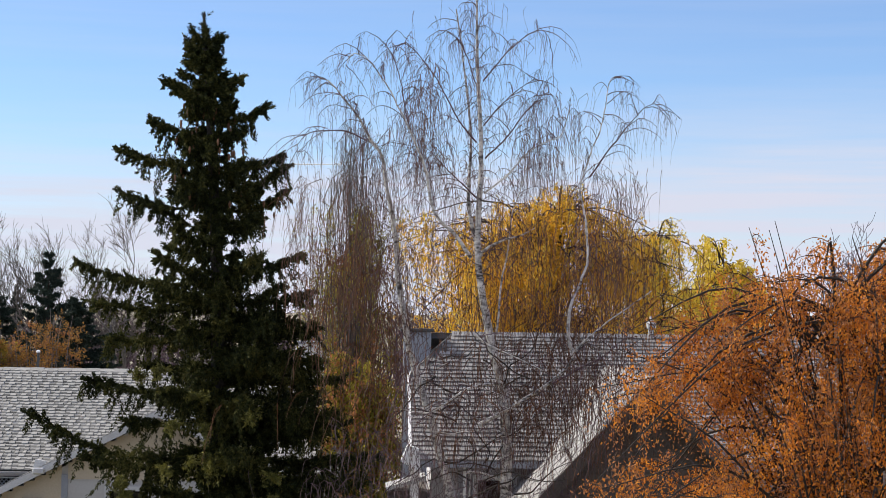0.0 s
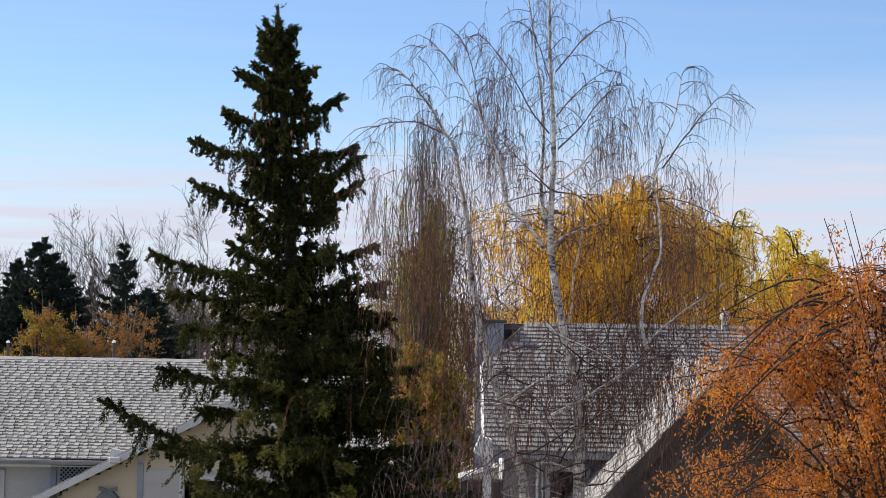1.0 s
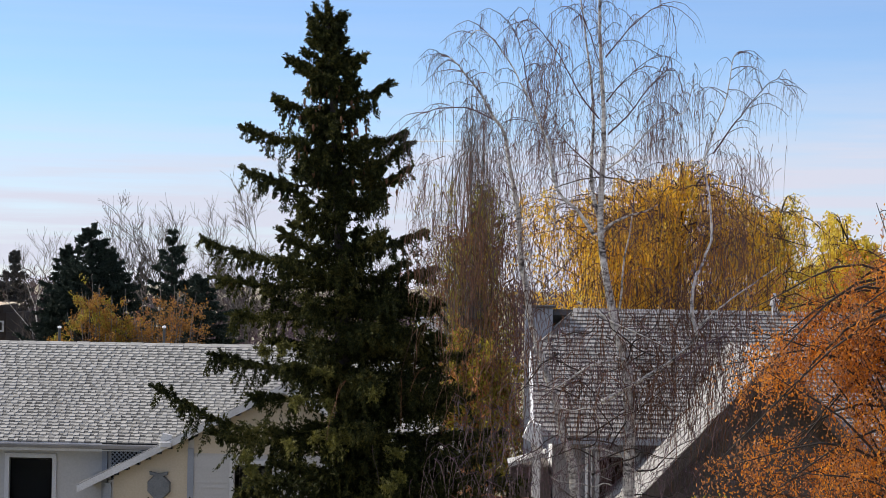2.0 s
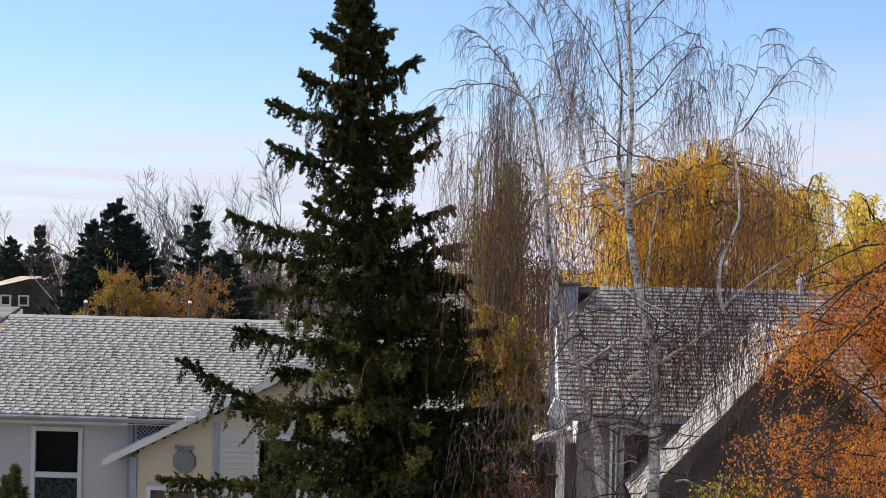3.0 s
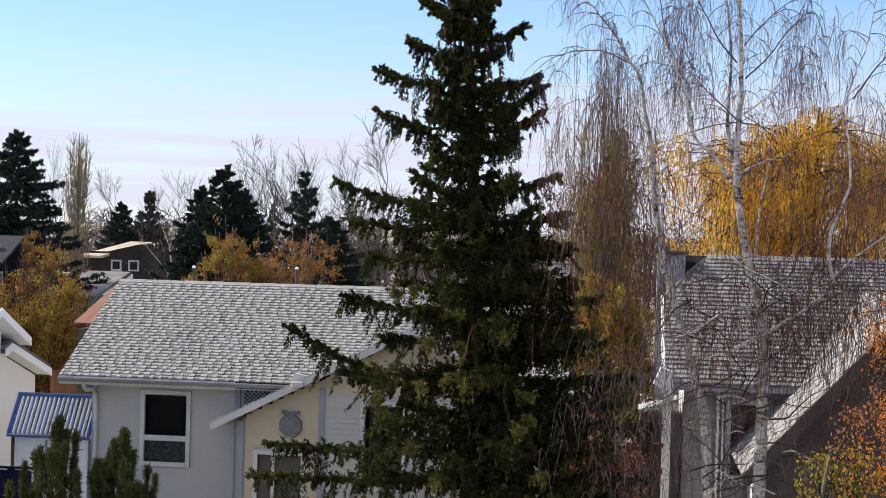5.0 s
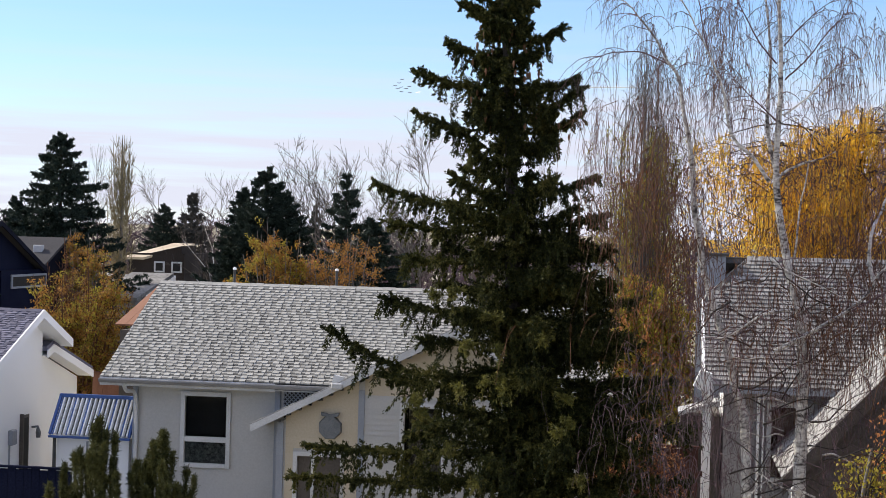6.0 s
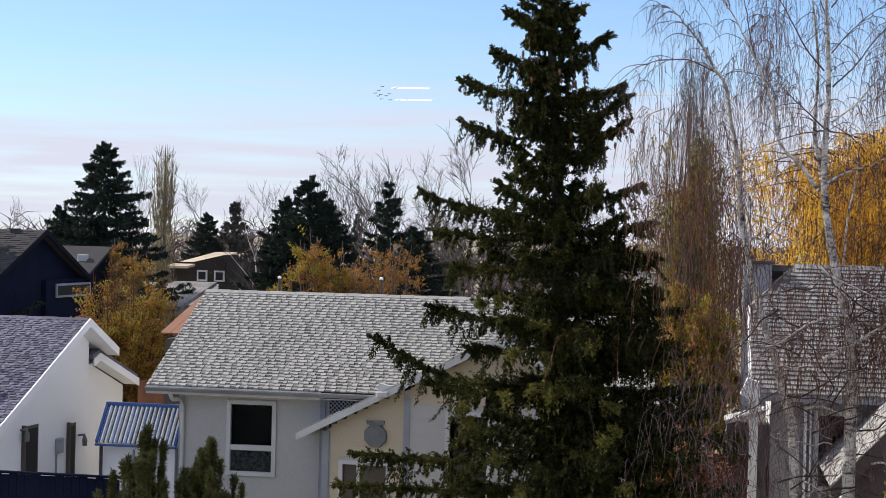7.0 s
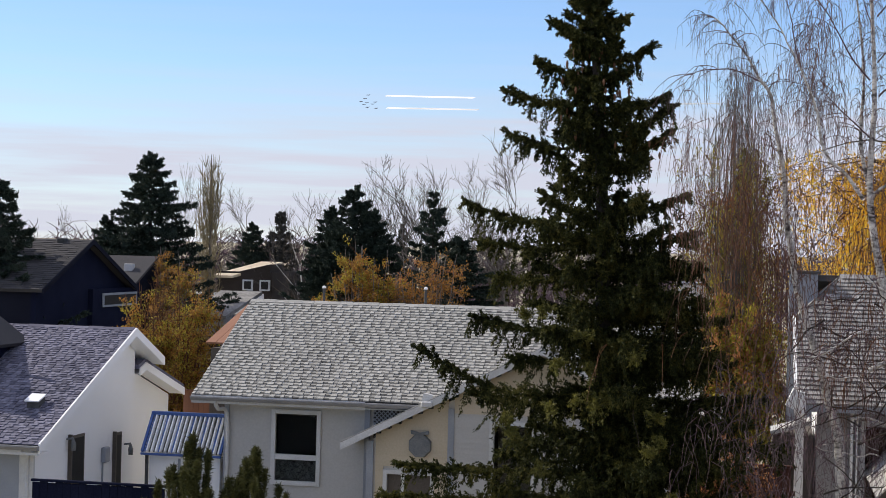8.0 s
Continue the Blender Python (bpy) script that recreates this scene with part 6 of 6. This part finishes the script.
leafy("hedge_shrub", 4.75, 23, 3.85, 0.8, 0.6, 1.0, 26, 4, 8, M_OLIVE, "loose shrub with yellow-green leaves", 35, 0.06, 0.032, 0.4, twig_every=2, keep=0.7)
leafy("olive_shrub", 2.95, 36, 5.5, 0.85, 0.7, 1.5, 60, 7, 14, M_OLIVE_DARK, "tall shrub with olive and brown leaves", 36, 0.09, 0.04, 0.5, extra=(M_RUSSET, 0.3))
airy_bush("ochre_birch", -11.3, 48, 5.95, 1.62, 1.3, 1.4, 46, M_OCHRE, (M_OLIVE, 0.42), "birch with thinning orange-brown and green leaves", 37, 0.066, 18, M_TWIGRED, M_TWIGRED)
airy_bush("ochre_bush", -8.3, 66, 6.55, 2.0, 1.4, 1.4, 50, M_OCHRE, (M_OLIVE, 0.42), "broad bush with ochre and olive leaves", 38, 0.09, 18, None, M_TWIGRED)
airy_bush("ochre_bush", -6.2, 66, 6.5, 1.9, 1.3, 1.4, 40, M_OCHRE, (M_RUSSET, 0.2), "twiggy bush with pale ochre leaves", 39, 0.085, 10)
airy_bush("ochre_bush", -16.6, 70, 6.1, 1.0, 1.0, 2.0, 20, M_OCHRE, (M_OLIVE, 0.3), "bush with ochre leaves beside the spruce", 40, 0.085, 12)
airy_bush("ochre_bush", -29.1, 92, 6.3, 1.8, 1.3, 2.0, 22, M_OCHRE, (M_OLIVE, 0.3), "distant thicket with ochre leaves", 41, 0.12, 10)

leafy("brown_thicket", 2.4, 46, 5.0, 1.5, 1.2, 1.0, 60, 6, 7, M_RUSSET, "brown leafless thicket between the houses", 42, 0.08, 0.03, 0.7, 2, twig_every=1, keep=0.6)
leafy("dark_shrub", 2.2, 31.2, 3.2, 0.9, 0.6, 0.6, 40, 6, 8, M_RUSSET, "dark brown shrub beside the board fence", 43, 0.06, 0.03, 0.5, 2, twig_every=1, keep=0.5)
cA = conifer("spruce_tree", 9.75, 5.2, 51, M_NEEDLE_FAR, "dense blue-green spruce behind the houses", 30, 15, 0.115, 0.036, 0.08)
cA.matrix_basis = pose(-18.72, 75, 0)
for x, y, top, r, turn, kind in ((-20.6, 75, 7.05, 2.0, 40, 0), (-20.3, 60, 8.15, 2.9, 80, 0), (-18.2, 95, 7.1, 2.2, 120, 0), (-12.1, 82, 7.8, 2.3, 200, 0), (-10.75, 80, 8.7, 3.0, 250, 0), (-10.0, 81, 7.7, 2.5, 300, 0), (-5.25, 70, 6.5, 2.7, 20, 0), (-11.6, 80.5, 7.0, 2.2, 220, 0)):
    o = copy_thing(cA, pose(x, y, 0, 0, 0, turn) @ Matrix.Diagonal((r / 3.4, r / 3.4, top / 9.75, 1)))
    o.matrix_basis = pose(x, y, 0, 0, 0, turn) @ Matrix.Diagonal((r / 3.4, r / 3.4, top / 9.75, 1))
    o["label"] = "dark spruce standing among distant trees"
cJ = conifer("spruce_tree", 8.2, 3.0, 52, M_NEEDLE_FAR, "thin open spruce with gaps between its boughs", 15, 16, 0.105, 0.034, 0.3)
cJ.matrix_basis = pose(-6.75, 75, 0)
cE = conifer("spruce_tree", 7.65, 2.9, 53, M_NEEDLE_GREY, "greyish spruce with thin needles", 19, 14, 0.105, 0.034, 0.2)
cE.matrix_basis = pose(-16.7, 95, 0)
o = copy_thing(cJ, pose(-10.75, 100, 0))
o.matrix_basis = pose(-10.75, 100, 0, 0, 0, 70) @ Matrix.Diagonal((0.6, 0.6, 0.87, 1))
young_pine(-5.73, 26, 3.2, 54, "young green pine with upright shoots")
young_pine(-4.86, 26.2, 3.02, 55, "bushy young green pine with upright shoots")

b1 = bare_tree("bare_tree", 11.4, 0.62, 61, M_TWIGTAN, "leafless tree with spreading grey twigs", 0.0, 4, 0.8, fine=0.0085)
b1.matrix_basis = pose(-3.7, 80, 0)
b2 = bare_tree("bare_tree", 10.4, 0.55, 62, M_TWIGTAN, "leaning leafless tree with fine brown twigs", -0.28, 4, 0.8, fine=0.0085)
b2.matrix_basis = pose(-5.4, 85, 0)
b3 = bare_tree("bare_tree", 11, 0.8, 64, M_TWIGTAN, "pale leafless tree with white bark", 0.1, 3, 0.7, 1.0, M_BIRCHBARK)
b3.matrix_basis = pose(-14.6, 90, 0) @ Matrix.Diagonal((0.7, 0.7, 0.8, 1))
g1 = bare_tree("bare_tree", 8.9, 0.95, 66, M_TWIG, "leafless grey tree with dense twigs", 0.0, 4, 0.9, fine=0.0075)
g1.matrix_basis = pose(15.5, 42, 0)
for src, x, y, sx, sz, turn, lab in ((b1, -5.4, 81, 0.75, 0.9, 100, "leafless grey tree behind the spruce"), (b1, -22.2, 112, 0.9, 0.86, 50, "pale leafless tree with spreading crown"), (b3, -19.9, 86, 0.3, 0.9, 10, "slender leafless poplar with grey twigs"),
                                (b1, -32.8, 110, 0.4, 0.73, 30, "distant leafless tree on the skyline"), (b2, -2.0, 83, 0.8, 0.9, 180, "leafless grey tree behind the spruce"), (b3, -16.9, 100, 0.5, 0.75, 200, "leafless birch beside the spruces")):
    o = copy_thing(src, pose(x, y, 0))
    o.matrix_basis = pose(x, y, 0, 0, 0, turn) @ Matrix.Diagonal((sx, sx, sz, 1))
    o["label"] = lab
pp = poplar(10.2, 67, "slim upright poplar with tawny twigs")
pp.matrix_basis = pose(-18.35, 85, 0)


def far_wood():
    """The belt of bare woods far behind the houses."""
    rng = np.random.default_rng(77)
    lines = []
    for i in range(900):
        x, y = rng.uniform(-70, 60), rng.uniform(105, 190)
        H = rng.uniform(3.2, 5.8) * (1 + (y - 105) / 260)
        lines.append((np.array([[x, y, 0], [x + rng.normal() * 0.2, y, H * 0.5], [x + rng.normal() * 0.5, y, H]]), np.array([0.09, 0.06, 0.01])))
        for k in range(14):
            z = rng.uniform(0.25, 1.0) * H
            d = rng.normal(size=2) * 0.8
            lines.append((np.array([[x, y, z], [x + d[0] * 0.6, y + d[1], z + 0.5], [x + d[0] * 1.3, y + d[1], z + rng.uniform(0.5, 1.2)]]), np.array([0.05, 0.035, 0.012])))
    ob = part("far_woods", tri_mesh("far_woods", *tubes(lines, 3)), M_TWIG, None)
    tagged(ob, "belt of bare brown woods on the skyline", "woods", kind="stuff")


far_wood()
main_house()
left_house()
dark_house()
right_house()
far_house()
metal_shed()
fence("dark_fence", -9.45, 30.2, 2.45, 1.92, 0.14, M_NAVY, "dark blue painted board fence")
fence("red_fence", -10.6, 46.5, 4.2, 2.15, 0.14, M_REDWOOD, "reddish brown board fence behind the houses")
fence("brown_fence", 1.7, 32.0, 1.9, 2.4, 0.14, M_REDFENCE, "reddish brown board fence beside the grey house")


# ---- jets and their smoke ----
def jet():
    j = empty("jet_aircraft", pose(0, 0, 0), "small dark jet in close formation", "aircraft", "jets in formation")
    P = np.array([(-4.9, 0, 0), (-4.2, 0, 0), (-2.5, 0, 0.05), (0, 0, 0.1), (2.5, 0, 0.1), (4.6, 0, 0.15), (4.9, 0, 0.15)])
    part("fuselage", tri_mesh("fuselage", *tubes([(P, np.array([0.05, 0.35, 0.6, 0.72, 0.62, 0.35, 0.2]))], 10)), M_JET, j, smooth=True)
    for s in (-1, 1):
        part("wing", slab((-0.9, 0.4 * s, -0.1), (2.0, 0, 0), (0.9, 5.2 * s, 0.15), 0.16 * s), M_JET, j)
        part("tailplane", slab((3.6, 0.1 * s, 1.6), (1.0, 0, 0), (0.3, 2.0 * s, 0), 0.1 * s), M_JET, j)
    part("fin", prism([(3.1, 0.3), (4.8, 0.3), (5.0, 1.9), (4.1, 1.9)], "y", -0.08, 0.08), M_JET, j)
    part("canopy", tri_mesh("canopy", *tubes([(np.array([(-3.2, 0, 0.4), (-2.4, 0, 0.75), (-1.2, 0, 0.75), (-0.3, 0, 0.5)]), np.array([0.05, 0.32, 0.34, 0.05]))], 8)), M_JET, j)
    return j


FORMATION = [(-568, 370), (-576, 361), (-585, 354), (-571, 351), (-550, 353), (-578, 347), (-557, 348), (-569, 340), (-548, 338)]
SPEED, FAR = 146.0, 4400.0
JETS = [jet()]
while len(JETS) < len(FORMATION):
    JETS.append(copy_thing(JETS[0], pose(0, 0, 0)))


def trail(name, z, z_end, x_end, n, lead):
    """Smoke laid down puff by puff: each puff rides behind its jet, then stays where it was let go."""
    t = empty(name, pose(0, FAR, z), "white smoke trail behind the jets", "smoke", "smoke trails")
    rng = np.random.default_rng(int(z))
    bm = bmesh.new()
    bmesh.ops.create_icosphere(bm, subdivisions=1, radius=1.0)
    me = bpy.data.meshes.new("puff")
    bm.to_mesh(me)
    bm.free()
    for v in me.vertices:
        v.co = Vector((-0.74, -0.35, 0.57)) * v.co.x * 0.5 + Vector((0.43, -0.90, 0)) * v.co.y * 18.0 + Vector((0.51, 0.25, 0.82)) * v.co.z * 2.5
    me.materials.append(M_SMOKE)
    out = []
    for k in range(n):
        p = part("puff", me, None, t)
        x = x_end - 7.0 * k
        out.append((p, x, (z_end - z) * (1 - k / n) + rng.normal() * 0.08, 8.0 - (x - lead) / SPEED))
    return out


TRAILS = [(trail("smoke_trail", 369.3, 368.0, -310, 31, -536.0), -536.0), (trail("smoke_trail", 339.5, 339.2, -300, 32, -528.0), -528.0)]


def old_trail():
    t = empty("drifting_trail", pose(220, FAR, 362.5), "thin white trail drifting in the sky", "smoke")
    rng = np.random.default_rng(9)
    for i in range(14):
        bm = bmesh.new()
        bmesh.ops.create_icosphere(bm, subdivisions=1, radius=1.0, matrix=Matrix.Translation((-62 + i * 9.6, 0, -1.2 + i * 0.22)) @ Matrix.Diagonal((8.5, 2, rng.uniform(1.2, 1.9), 1)))
        part("puff", bm, M_SMOKE, t)


old_trail()


def motions():
    ts = [0.0, 0.1, 1.0, 2.0, 3.0, 4.0, 5.0, 6.0, 7.0, 7.9, 8.0]
    for j, (x, z) in zip(JETS, FORMATION):
        walk(j, [(t, pose(x + SPEED * (8 - t), FAR, z, 14, 0, 0)) for t in ts])
    for puffs, lead in TRAILS:
        for p, x, dz, stop in puffs:
            rows = [(t, pose(lead + SPEED * (8 - t), 0, 0)) for t in ts if t < stop - 0.05]
            rows += [(stop, pose(x, 0, dz)), (min(8.0, stop + 0.1), pose(x, 0, dz))] if stop < 7.9 else []
            if rows[-1][0] < 8.0:
                rows.append((8.0, pose(x, 0, dz)))
            walk(p, rows)


motions()
